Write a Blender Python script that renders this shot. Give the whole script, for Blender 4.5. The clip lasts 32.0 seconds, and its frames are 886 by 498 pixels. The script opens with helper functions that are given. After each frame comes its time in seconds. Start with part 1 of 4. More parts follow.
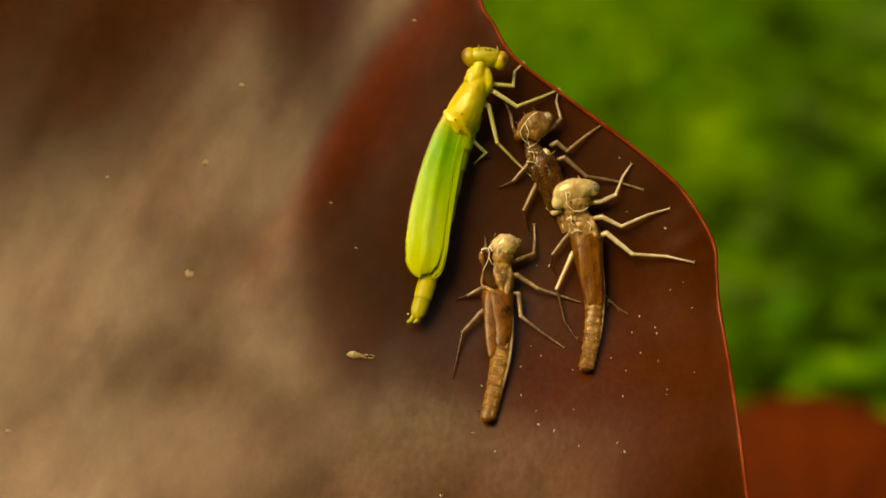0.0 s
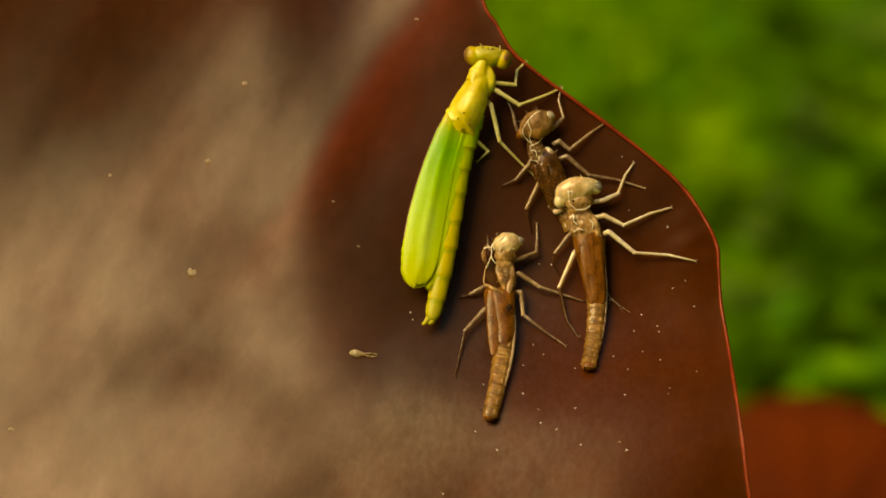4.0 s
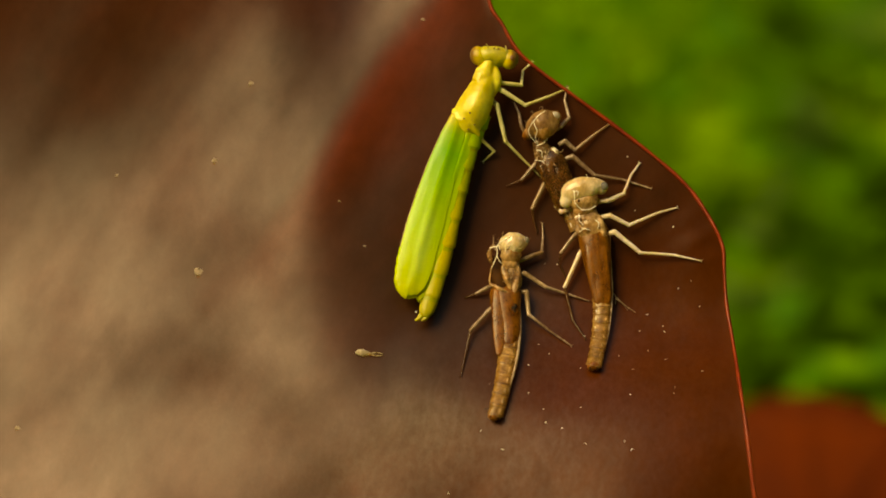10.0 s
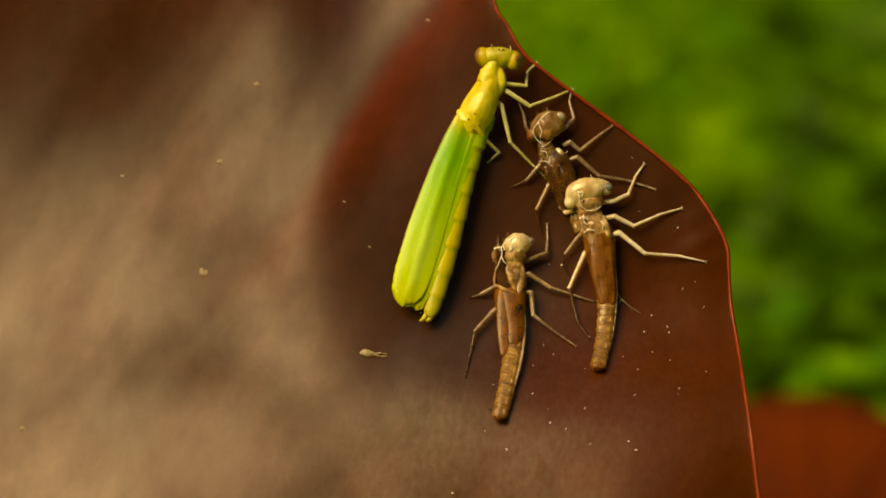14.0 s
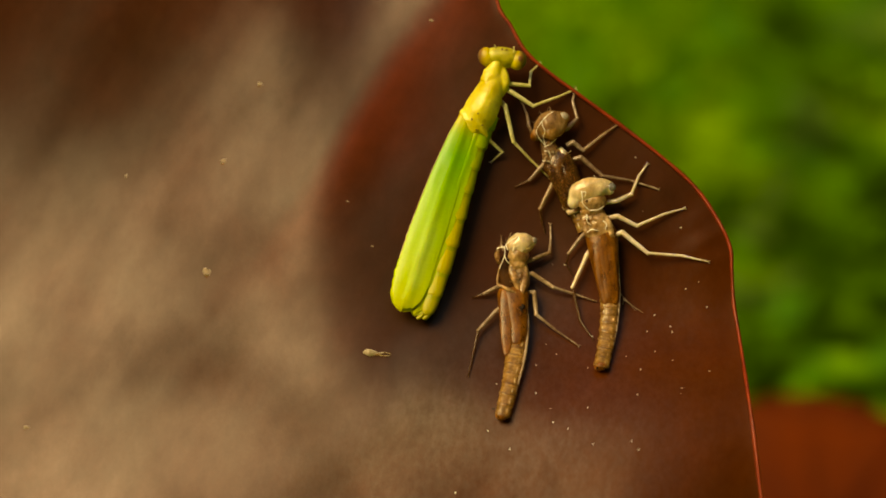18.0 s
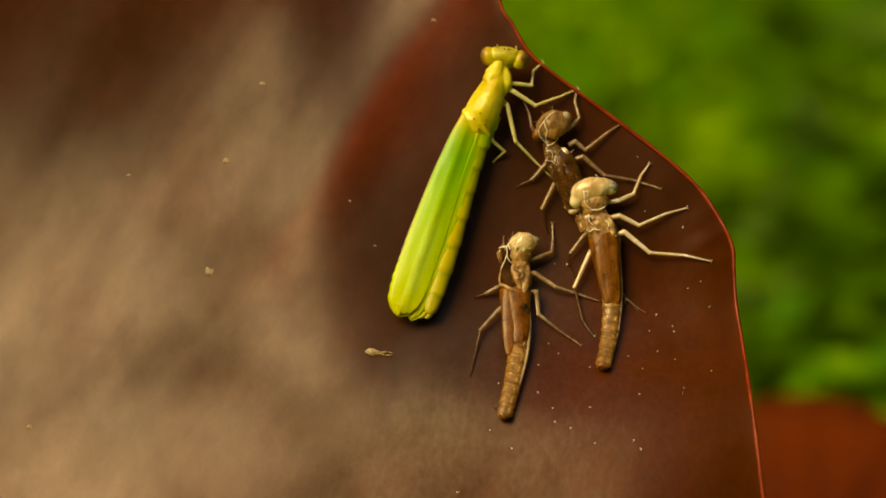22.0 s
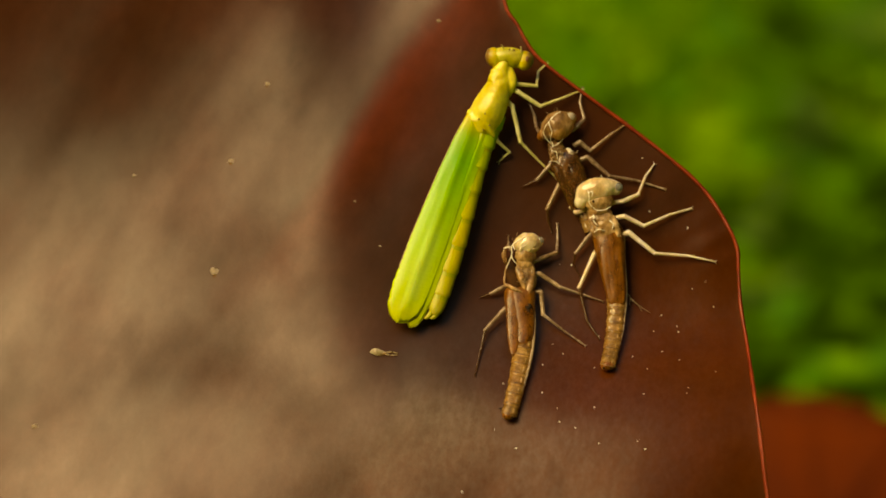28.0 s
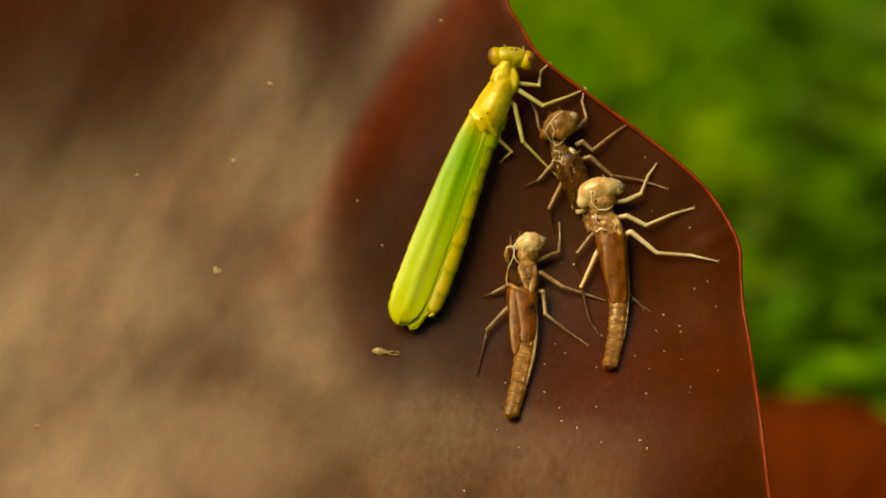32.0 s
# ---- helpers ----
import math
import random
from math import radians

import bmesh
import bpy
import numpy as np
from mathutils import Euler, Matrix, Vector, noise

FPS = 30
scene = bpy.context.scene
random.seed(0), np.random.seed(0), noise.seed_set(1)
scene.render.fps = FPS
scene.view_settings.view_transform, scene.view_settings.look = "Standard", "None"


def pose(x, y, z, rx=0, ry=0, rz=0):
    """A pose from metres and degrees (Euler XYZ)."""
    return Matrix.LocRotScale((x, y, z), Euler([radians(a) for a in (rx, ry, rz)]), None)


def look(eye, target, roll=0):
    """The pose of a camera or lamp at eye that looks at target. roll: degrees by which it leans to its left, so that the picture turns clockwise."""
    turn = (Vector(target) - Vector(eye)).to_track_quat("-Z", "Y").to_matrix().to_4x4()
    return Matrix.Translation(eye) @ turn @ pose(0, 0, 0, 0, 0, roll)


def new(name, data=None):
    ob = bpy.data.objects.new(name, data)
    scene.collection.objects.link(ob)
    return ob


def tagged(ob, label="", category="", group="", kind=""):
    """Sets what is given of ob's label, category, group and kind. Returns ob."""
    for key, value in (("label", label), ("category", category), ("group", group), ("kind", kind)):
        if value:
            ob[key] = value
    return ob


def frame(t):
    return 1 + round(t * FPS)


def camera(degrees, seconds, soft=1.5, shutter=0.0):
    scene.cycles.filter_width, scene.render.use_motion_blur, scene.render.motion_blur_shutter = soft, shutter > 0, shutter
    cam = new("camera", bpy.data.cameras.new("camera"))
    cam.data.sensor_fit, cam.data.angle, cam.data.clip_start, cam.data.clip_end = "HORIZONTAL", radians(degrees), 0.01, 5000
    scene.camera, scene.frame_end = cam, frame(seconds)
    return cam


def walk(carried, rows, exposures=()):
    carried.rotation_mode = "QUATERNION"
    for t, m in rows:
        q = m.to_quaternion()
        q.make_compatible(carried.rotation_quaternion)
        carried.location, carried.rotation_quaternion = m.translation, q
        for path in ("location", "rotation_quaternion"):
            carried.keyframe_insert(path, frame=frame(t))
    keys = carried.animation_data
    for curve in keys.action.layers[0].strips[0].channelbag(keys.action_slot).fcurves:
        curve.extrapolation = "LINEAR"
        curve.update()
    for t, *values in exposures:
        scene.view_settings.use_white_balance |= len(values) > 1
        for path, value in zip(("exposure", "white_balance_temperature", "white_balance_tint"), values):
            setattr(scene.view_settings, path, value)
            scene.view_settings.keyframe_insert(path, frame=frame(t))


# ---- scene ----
# ---- camera ----
D = 0.1782          # lens to the plane of sharpness
TILT = 25.0         # the lens looks down by this
RIGHT = Vector((1, 0, 0))
AHEAD = Vector((0, math.cos(radians(TILT)), -math.sin(radians(TILT))))
UP = Vector((0, math.sin(radians(TILT)), math.cos(radians(TILT))))
U = 0.00004         # one unit of the drawing grid on the leaf: 0.04 mm
POND = -0.115       # height of the pond's surface

cam = camera(20.0, 32.0, soft=1.7)
cam.data.dof.use_dof = True
cam.data.dof.focus_distance = D - 0.0012
cam.data.dof.aperture_fstop = 22.0
CAM_POSE = look(-D * AHEAD, (0, 0, 0))
walk(cam, [(0.0, CAM_POSE), (32.0, CAM_POSE)])
scene.view_settings.exposure = 0.15
scene.view_settings.use_white_balance = True
scene.view_settings.white_balance_temperature = 12500
scene.view_settings.white_balance_tint = 1

# ---- light ----
SUN_DIR = (-0.56 * RIGHT + 0.55 * UP - 0.62 * AHEAD).normalized()
world = bpy.data.worlds.new("sky")
world.use_nodes = True
scene.world = world
_nt = world.node_tree
_bg = _nt.nodes["Background"]
_sky = _nt.nodes.new("ShaderNodeTexSky")
_sky.sky_type = "NISHITA"
_sky.sun_disc = False
_sky.sun_elevation = math.asin(SUN_DIR.z)
_sky.sun_rotation = math.atan2(SUN_DIR.x, SUN_DIR.y)
_nt.links.new(_sky.outputs[0], _bg.inputs[0])
_bg.inputs[1].default_value = 0.22
sun_data = bpy.data.lights.new("sun", "SUN")
sun_data.energy = 4.3
sun_data.angle = radians(40)
sun_data.color = (1.0, 0.85, 0.57)
sun = new("sun", sun_data)
sun.matrix_world = look(SUN_DIR * 2.0, (0, 0, 0))


# ---- materials ----
def ramp(nt, fac, stops):
    r = nt.nodes.new("ShaderNodeValToRGB")
    els = r.color_ramp.elements
    while len(els) < len(stops):
        els.new(0.5)
    for e, (p, c) in zip(els, stops):
        e.position, e.color = p, (*c, 1)
    nt.links.new(fac, r.inputs[0])
    return r.outputs[0]


def noise_tex(nt, scale, detail=4, stretch=None, turn=(0, 0, 0), rough=0.55, coord="Object"):
    tc = nt.nodes.new("ShaderNodeTexCoord")
    mp = nt.nodes.new("ShaderNodeMapping")
    mp.vector_type = "TEXTURE"
    mp.inputs["Rotation"].default_value = [radians(a) for a in turn]
    mp.inputs["Scale"].default_value = [1 / a for a in stretch or (1, 1, 1)]
    nt.links.new(tc.outputs[coord], mp.inputs[0])
    n = nt.nodes.new("ShaderNodeTexNoise")
    n.inputs["Scale"].default_value = scale
    n.inputs["Detail"].default_value = detail
    n.inputs["Roughness"].default_value = rough
    nt.links.new(mp.outputs[0], n.inputs["Vector"])
    return n.outputs[0]


def mixc(nt, fac, a, b, mode="MIX"):
    m = nt.nodes.new("ShaderNodeMix")
    m.data_type, m.blend_type = "RGBA", mode
    for sock, v in ((m.inputs[0], fac), (m.inputs[6], a), (m.inputs[7], b)):
        if isinstance(v, bpy.types.NodeSocket):
            nt.links.new(v, sock)
        elif isinstance(v, (int, float)):
            sock.default_value = v
        else:
            sock.default_value = (*v, 1)
    return m.outputs[2]


def math_node(nt, op, a, b=0.0):
    m = nt.nodes.new("ShaderNodeMath")
    m.operation = op
    for sock, v in ((m.inputs[0], a), (m.inputs[1], b)):
        if isinstance(v, bpy.types.NodeSocket):
            nt.links.new(v, sock)
        else:
            sock.default_value = v
    return m.outputs[0]


def base_material(name):
    m = bpy.data.materials.new(name)
    m.use_nodes = True
    return m, m.node_tree, m.node_tree.nodes["Principled BSDF"]


def add_bump(nt, bsdf, height, dist, strength=0.6):
    b = nt.nodes.new("ShaderNodeBump")
    b.inputs["Distance"].default_value = dist
    b.inputs["Strength"].default_value = strength
    nt.links.new(height, b.inputs["Height"])
    nt.links.new(b.outputs[0], bsdf.inputs["Normal"])


def add_flesh(b, amount, reach):
    b.inputs["Subsurface Weight"].default_value = amount
    b.inputs["Subsurface Radius"].default_value = (1.0, 0.75, 0.18)
    b.inputs["Subsurface Scale"].default_value = reach


def add_translucent(nt, bsdf, color, amount):
    out = nt.nodes["Material Output"]
    t = nt.nodes.new("ShaderNodeBsdfTranslucent")
    if isinstance(color, bpy.types.NodeSocket):
        nt.links.new(color, t.inputs[0])
    else:
        t.inputs[0].default_value = (*color, 1)
    mx = nt.nodes.new("ShaderNodeMixShader")
    mx.inputs[0].default_value = amount
    nt.links.new(bsdf.outputs[0], mx.inputs[1])
    nt.links.new(t.outputs[0], mx.inputs[2])
    nt.links.new(mx.outputs[0], out.inputs[0])


def organic(name, dark, light, scale=1500, rough=0.4, bump=0.00003, thin=0.0, spec=0.5, fine=None, stretch=None, grain=0.2, clear=0.0, spread=0.18, vary=0.0, flesh=0.0, mottle=0.0):
    """Chitin, membrane or plant skin: two tones in blotches, fine grain on top, relief; thin: light through it, clear:
    see-through patches, mottle: crumpled dry skin, its glints and dark recesses put into the colour.
    """
    m, nt, b = base_material(name)
    n1 = noise_tex(nt, scale, 5, stretch)
    n2 = noise_tex(nt, fine or scale * 6, 3)
    c = ramp(nt, n1, [(0.5 - spread, dark), (0.5 + spread, light)])
    g = ramp(nt, n2, [(0.3, (1 - 1.3 * grain,) * 3), (0.7, (1 + 0.7 * grain,) * 3)])
    c = mixc(nt, 1.0, c, g, "MULTIPLY")
    height = math_node(nt, "ADD", n1, math_node(nt, "MULTIPLY", n2, 2.5 * grain))
    if mottle:
        # blotches that paint small highlights and shaded creases, with relief to match
        n4 = noise_tex(nt, 2100, 3, (1.0, 1.0, 0.45), (0, 14, 0), 0.65)
        c = mixc(nt, mottle, c, ramp(nt, n4, [(0.32, (0.16, 0.12, 0.08)), (0.46, (0.75, 0.70, 0.62)), (0.56, (1.1, 1.1, 1.1)), (0.70, (1.9, 1.95, 2.1))]), "MULTIPLY")
        height = math_node(nt, "ADD", height, math_node(nt, "MULTIPLY", n4, 4.0 * mottle))
    if vary:
        info = nt.nodes.new("ShaderNodeObjectInfo")
        c = mixc(nt, 1.0, c, ramp(nt, info.outputs["Random"], [(0.0, (1 - vary,) * 3), (1.0, (1 + vary,) * 3)]), "MULTIPLY")
    nt.links.new(c, b.inputs["Base Color"])
    rr = ramp(nt, n2, [(0.2, (rough - 0.08,) * 3), (0.8, (rough + 0.12,) * 3)])
    nt.links.new(rr, b.inputs["Roughness"])
    b.inputs["Specular IOR Level"].default_value = spec
    add_bump(nt, b, height, bump)
    if flesh:
        add_flesh(b, flesh, 0.0005)
    if thin:
        add_translucent(nt, b, c, thin)
    if clear:
        out = nt.nodes["Material Output"]
        skin = out.inputs[0].links[0].from_socket
        t = nt.nodes.new("ShaderNodeBsdfTransparent")
        t.inputs[0].default_value = (1.0, 0.86, 0.62, 1)
        mx = nt.nodes.new("ShaderNodeMixShader")
        n3 = noise_tex(nt, scale * 0.8, 3, stretch)
        nt.links.new(ramp(nt, n3, [(0.35, (clear * 0.3,) * 3), (0.65, (clear * 1.3,) * 3)]), mx.inputs[0])
        nt.links.new(skin, mx.inputs[1])
        nt.links.new(t.outputs[0], mx.inputs[2])
        nt.links.new(mx.outputs[0], out.inputs[0])
    return m


def leaf_material():
    m, nt, b = base_material("lily_leaf_skin")
    big = noise_tex(nt, 70, 4)
    blotch = noise_tex(nt, 115, 4, (1.0, 0.5, 0.5), (0, 32, 0), 0.5)
    waves = noise_tex(nt, 110, 1.5, (1.0, 0.6, 0.6), (0, 32, 0), 0.4)
    streak = noise_tex(nt, 170, 4, (1.0, 0.16, 0.16), (0, 32, 0))
    fibre = noise_tex(nt, 850, 4, (1.0, 0.75, 0.75), (0, 20, 0))
    grain = noise_tex(nt, 4200, 3)
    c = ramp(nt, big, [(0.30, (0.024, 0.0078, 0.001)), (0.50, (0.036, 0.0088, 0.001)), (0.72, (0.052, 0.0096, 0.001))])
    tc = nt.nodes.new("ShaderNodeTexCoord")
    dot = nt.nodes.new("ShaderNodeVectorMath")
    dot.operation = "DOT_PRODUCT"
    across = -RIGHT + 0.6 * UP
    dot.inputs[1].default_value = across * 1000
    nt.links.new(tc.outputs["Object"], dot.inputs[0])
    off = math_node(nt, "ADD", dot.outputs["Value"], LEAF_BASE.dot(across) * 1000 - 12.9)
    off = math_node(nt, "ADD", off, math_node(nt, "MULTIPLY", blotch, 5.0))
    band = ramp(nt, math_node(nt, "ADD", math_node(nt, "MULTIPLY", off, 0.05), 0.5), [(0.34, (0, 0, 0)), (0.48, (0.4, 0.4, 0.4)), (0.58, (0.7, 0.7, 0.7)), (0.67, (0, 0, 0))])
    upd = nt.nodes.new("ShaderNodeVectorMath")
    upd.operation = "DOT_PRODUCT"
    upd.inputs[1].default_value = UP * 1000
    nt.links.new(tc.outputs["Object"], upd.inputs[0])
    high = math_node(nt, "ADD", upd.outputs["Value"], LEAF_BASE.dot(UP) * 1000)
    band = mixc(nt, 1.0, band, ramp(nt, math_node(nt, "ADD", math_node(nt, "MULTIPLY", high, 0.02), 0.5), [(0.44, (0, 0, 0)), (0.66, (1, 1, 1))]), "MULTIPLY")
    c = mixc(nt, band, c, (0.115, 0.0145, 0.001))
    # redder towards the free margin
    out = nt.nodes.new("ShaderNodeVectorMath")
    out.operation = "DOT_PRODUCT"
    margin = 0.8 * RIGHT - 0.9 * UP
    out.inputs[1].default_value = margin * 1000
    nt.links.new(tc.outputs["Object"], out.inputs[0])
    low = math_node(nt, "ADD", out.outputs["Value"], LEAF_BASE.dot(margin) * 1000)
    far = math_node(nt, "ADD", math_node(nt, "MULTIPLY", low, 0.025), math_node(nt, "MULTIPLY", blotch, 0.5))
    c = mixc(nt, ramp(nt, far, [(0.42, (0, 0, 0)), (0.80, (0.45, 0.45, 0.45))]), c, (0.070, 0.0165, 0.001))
    c = mixc(nt, 0.5, c, ramp(nt, streak, [(0.3, (0.72, 0.70, 0.70)), (0.7, (1.3, 1.25, 1.2))]), "MULTIPLY")
    c = mixc(nt, 0.35, c, ramp(nt, fibre, [(0.3, (0.70, 0.70, 0.70)), (0.7, (1.3, 1.3, 1.3))]), "MULTIPLY")
    c = mixc(nt, 0.15, c, ramp(nt, grain, [(0.3, (0.7, 0.7, 0.7)), (0.75, (1.4, 1.35, 1.3))]), "MULTIPLY")
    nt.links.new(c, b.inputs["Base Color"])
    nt.links.new(ramp(nt, streak, [(0.25, (0.41, 0.41, 0.41)), (0.75, (0.33, 0.33, 0.33))]), b.inputs["Roughness"])
    # a thin waxy bloom, rubbed off in patches
    speck = noise_tex(nt, 2600, 4, (1.0, 0.6, 0.6), (0, 8, 0), 0.7)
    wax_sheen = mixc(nt, 0.14, ramp(nt, blotch, [(0.30, (0.14, 0.14, 0.14)), (0.50, (0.29, 0.29, 0.29)), (0.68, (0.47, 0.47, 0.47))]), ramp(nt, fibre, [(0.25, (0.05, 0.05, 0.05)), (0.75, (0.36, 0.36, 0.36))]))
    wax_sheen = mixc(nt, 0.26, wax_sheen, ramp(nt, streak, [(0.3, (0.6, 0.6, 0.6)), (0.7, (1.8, 1.8, 1.8))]), "MULTIPLY")
    # fine grit lies on the lower part
    grit = ramp(nt, math_node(nt, "MULTIPLY", low, 0.05), [(0.15, (0.08, 0.08, 0.08)), (0.60, (0.42, 0.42, 0.42))])
    wax_sheen = mixc(nt, grit, wax_sheen, ramp(nt, speck, [(0.30, (0.22, 0.22, 0.22)), (0.48, (0.95, 0.95, 0.95)), (0.72, (2.1, 2.1, 2.1))]), "MULTIPLY")
    # sheen placed by hand: reflection strongest in the middle, less towards the free margin
    wax_sheen = mixc(nt, 1.0, wax_sheen, ramp(nt, math_node(nt, "ADD", math_node(nt, "MULTIPLY", low, 0.025), 0.5), [(0.0, (1.08, 1.08, 1.08)), (0.28, (1.3, 1.3, 1.3)), (0.48, (1.25, 1.25, 1.25)), (0.80, (0.66, 0.66, 0.66))]), "MULTIPLY")
    # reflection also halved towards the upper right, to keep the sheen off there
    side = nt.nodes.new("ShaderNodeVectorMath")
    side.operation = "DOT_PRODUCT"
    tip = 0.9 * RIGHT + 0.5 * UP
    side.inputs[1].default_value = tip * 1000
    nt.links.new(tc.outputs["Object"], side.inputs[0])
    near = math_node(nt, "ADD", side.outputs["Value"], LEAF_BASE.dot(tip) * 1000)
    wax_sheen = mixc(nt, 1.0, wax_sheen, ramp(nt, math_node(nt, "ADD", math_node(nt, "MULTIPLY", near, 0.05), 0.1), [(0.36, (1, 1, 1)), (0.58, (0.5, 0.5, 0.5))]), "MULTIPLY")
    nt.links.new(wax_sheen, b.inputs["Specular IOR Level"])
    b.inputs["Specular Tint"].default_value = (1.0, 0.86, 0.83, 1)
    h = math_node(nt, "ADD", math_node(nt, "MULTIPLY", fibre, 0.45), math_node(nt, "MULTIPLY", grain, 0.08))
    h = math_node(nt, "ADD", h, math_node(nt, "MULTIPLY", waves, 12.0))
    add_bump(nt, b, h, 0.00006, 0.5)
    return m


RIM = organic("leaf_rim_red", (0.22, 0.020, 0.005), (0.42, 0.052, 0.014), 700, 0.4, 0.00002, 0.35)
SHELL_PALE = organic("shed_skin_straw", (0.66, 0.44, 0.20), (1.0, 0.92, 0.71), 420, 0.20, 0.00003, 0.25, 1.0, clear=0.14, spread=0.24, grain=0.10, flesh=0.3, mottle=0.30)
SHELL_HONEY = organic("shed_skin_honey", (0.32, 0.145, 0.040), (0.80, 0.56, 0.28), 520, 0.26, 0.00004, 0.3, 0.8, clear=0.3, spread=0.2, grain=0.14, mottle=0.75)
SHELL_BROWN = organic("shed_skin_amber", (0.15, 0.044, 0.004), (0.36, 0.135, 0.018), 1500, 0.30, 0.00002, 0.35, 0.6, stretch=(1.6, 1.0, 0.10), clear=0.28, spread=0.24, grain=0.12, mottle=0.38)
SHELL_RING = organic("shed_skin_ringed", (0.25, 0.100, 0.022), (0.68, 0.41, 0.14), 700, 0.24, 0.00004, 0.4, 0.9, clear=0.3, spread=0.2, vary=0.2, grain=0.12, mottle=0.42)
SHELL_TIP = organic("shed_skin_rust", (0.22, 0.055, 0.008), (0.55, 0.22, 0.05), 900, 0.24, 0.00004, 0.3, 0.9, clear=0.15, spread=0.2, mottle=0.3)
RING_DARK = organic("shed_skin_joint", (0.07, 0.024, 0.004), (0.20, 0.08, 0.016), 900, 0.35, 0.00003, 0.2, 0.6)
SHELL_DARK = organic("shed_skin_dark", (0.10, 0.040, 0.014), (0.50, 0.29, 0.13), 480, 0.20, 0.00003, 0.3, 0.9, clear=0.28, spread=0.2, grain=0.12, mottle=0.60)
SHELL_UMBER = organic("shed_skin_umber", (0.045, 0.015, 0.003), (0.19, 0.080, 0.020), 1500, 0.22, 0.00004, 0.3, 0.9, stretch=(1.6, 1.0, 0.12), clear=0.2, spread=0.2, mottle=0.65)
# near-black for the shade inside torn shells, and for the tail's dark spots
HOLE_SHADE_AND_SPOT = organic("hole_shade_and_tail_spot", (0.018, 0.006, 0.001), (0.06, 0.022, 0.005), 900, 0.7, 0.00003, 0.0, 0.08)
LEG_PALE = organic("shed_leg_straw", (0.66, 0.48, 0.30), (1.0, 0.92, 0.79), 380, 0.22, 0.00002, 0.2, 0.9, clear=0.12, spread=0.24, grain=0.08, flesh=0.2, mottle=0.22)
LEG_TAN = organic("shed_leg_tan", (0.27, 0.15, 0.065), (0.68, 0.52, 0.36), 380, 0.22, 0.00002, 0.25, 0.9, clear=0.2, spread=0.22, grain=0.1, mottle=0.45)
LEG_DARK = organic("shed_leg_brown", (0.15, 0.075, 0.035), (0.60, 0.46, 0.34), 380, 0.24, 0.00002, 0.25, 0.9, clear=0.2, spread=0.24, grain=0.1, mottle=0.50)
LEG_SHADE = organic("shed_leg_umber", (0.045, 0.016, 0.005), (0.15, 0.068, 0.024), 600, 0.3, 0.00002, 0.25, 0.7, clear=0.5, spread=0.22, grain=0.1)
EYE_CLEAR = organic("empty_eye_lens", (0.50, 0.46, 0.40), (0.86, 0.84, 0.78), 1200, 0.12, 0.00001, 0.4, 0.8, clear=0.3)
EYE_SMOKE = organic("smoky_eye_lens", (0.05, 0.05, 0.06), (0.36, 0.36, 0.36), 1200, 0.10, 0.00001, 0.3, 0.8, clear=0.35)
THREAD = organic("white_thread", (0.86, 0.78, 0.64), (0.96, 0.92, 0.84), 2500, 0.4, 0.00001, 0.1, grain=0.05)
YELLOW = organic("fresh_yellow_skin", (0.58, 0.47, 0.030), (0.82, 0.76, 0.13), 420, 0.34, 0.00008, 0.1, 0.55, grain=0.10, flesh=0.45, mottle=0.14)
OLIVE = organic("olive_head_skin", (0.34, 0.30, 0.025), (0.56, 0.52, 0.07), 700, 0.34, 0.00006, 0.1, 0.55, grain=0.10, flesh=0.45, mottle=0.14)
DAM_LEG = organic("fresh_leg_skin", (0.66, 0.60, 0.20), (0.92, 0.88, 0.52), 1500, 0.28, 0.00001, 0.3, grain=0.1)


def eye_material():
    """Eyes of a newly emerged damselfly: yellow inside, olive brown outwards."""
    m, nt, b = base_material("eye_olive_brown")
    tc = nt.nodes.new("ShaderNodeTexCoord")
    sp = nt.nodes.new("ShaderNodeSeparateXYZ")
    nt.links.new(tc.outputs["Object"], sp.inputs[0])
    n = noise_tex(nt, 900, 3)
    out = math_node(nt, "ABSOLUTE", math_node(nt, "ADD", math_node(nt, "MULTIPLY", sp.outputs[0], 1 / (50 * U)), -23 / 50))
    out = math_node(nt, "ADD", out, math_node(nt, "MULTIPLY", n, 0.16))
    c = ramp(nt, out, [(0.46, (0.56, 0.48, 0.025)), (0.66, (0.42, 0.31, 0.022)), (0.80, (0.20, 0.11, 0.022)), (1.0, (0.10, 0.055, 0.022))])
    nt.links.new(c, b.inputs["Base Color"])
    b.inputs["Roughness"].default_value = 0.42
    b.inputs["Specular IOR Level"].default_value = 0.4
    add_bump(nt, b, n, 0.00002)
    add_flesh(b, 0.6, 0.0006)
    return m


DAM_EYE = eye_material()
EYE_SPOT = organic("dark_eye_spot", (0.09, 0.035, 0.010), (0.20, 0.08, 0.02), 1200, 0.4)
COSTA = organic("pale_wing_edge", (0.30, 0.20, 0.10), (0.56, 0.44, 0.27), 900, 0.35, 0.00002, 0.2)
BLACK = organic("black_spot", (0.01, 0.008, 0.006), (0.03, 0.02, 0.015), 2000, 0.7, 0.00003, 0.0, 0.08)
DUST = organic("pale_dust", (0.84, 0.82, 0.78), (0.97, 0.96, 0.94), 3000, 0.3, 0.00001, 0.2, 1.0, grain=0.05)
HUSK = organic("pale_husk", (0.46, 0.36, 0.24), (0.82, 0.74, 0.58), 1500, 0.4, 0.00006, 0.2, clear=0.70)
FILM = organic("pale_flake", (0.46, 0.36, 0.29), (0.66, 0.56, 0.47), 1500, 0.45, 0.00002, 0.1, clear=0.86)


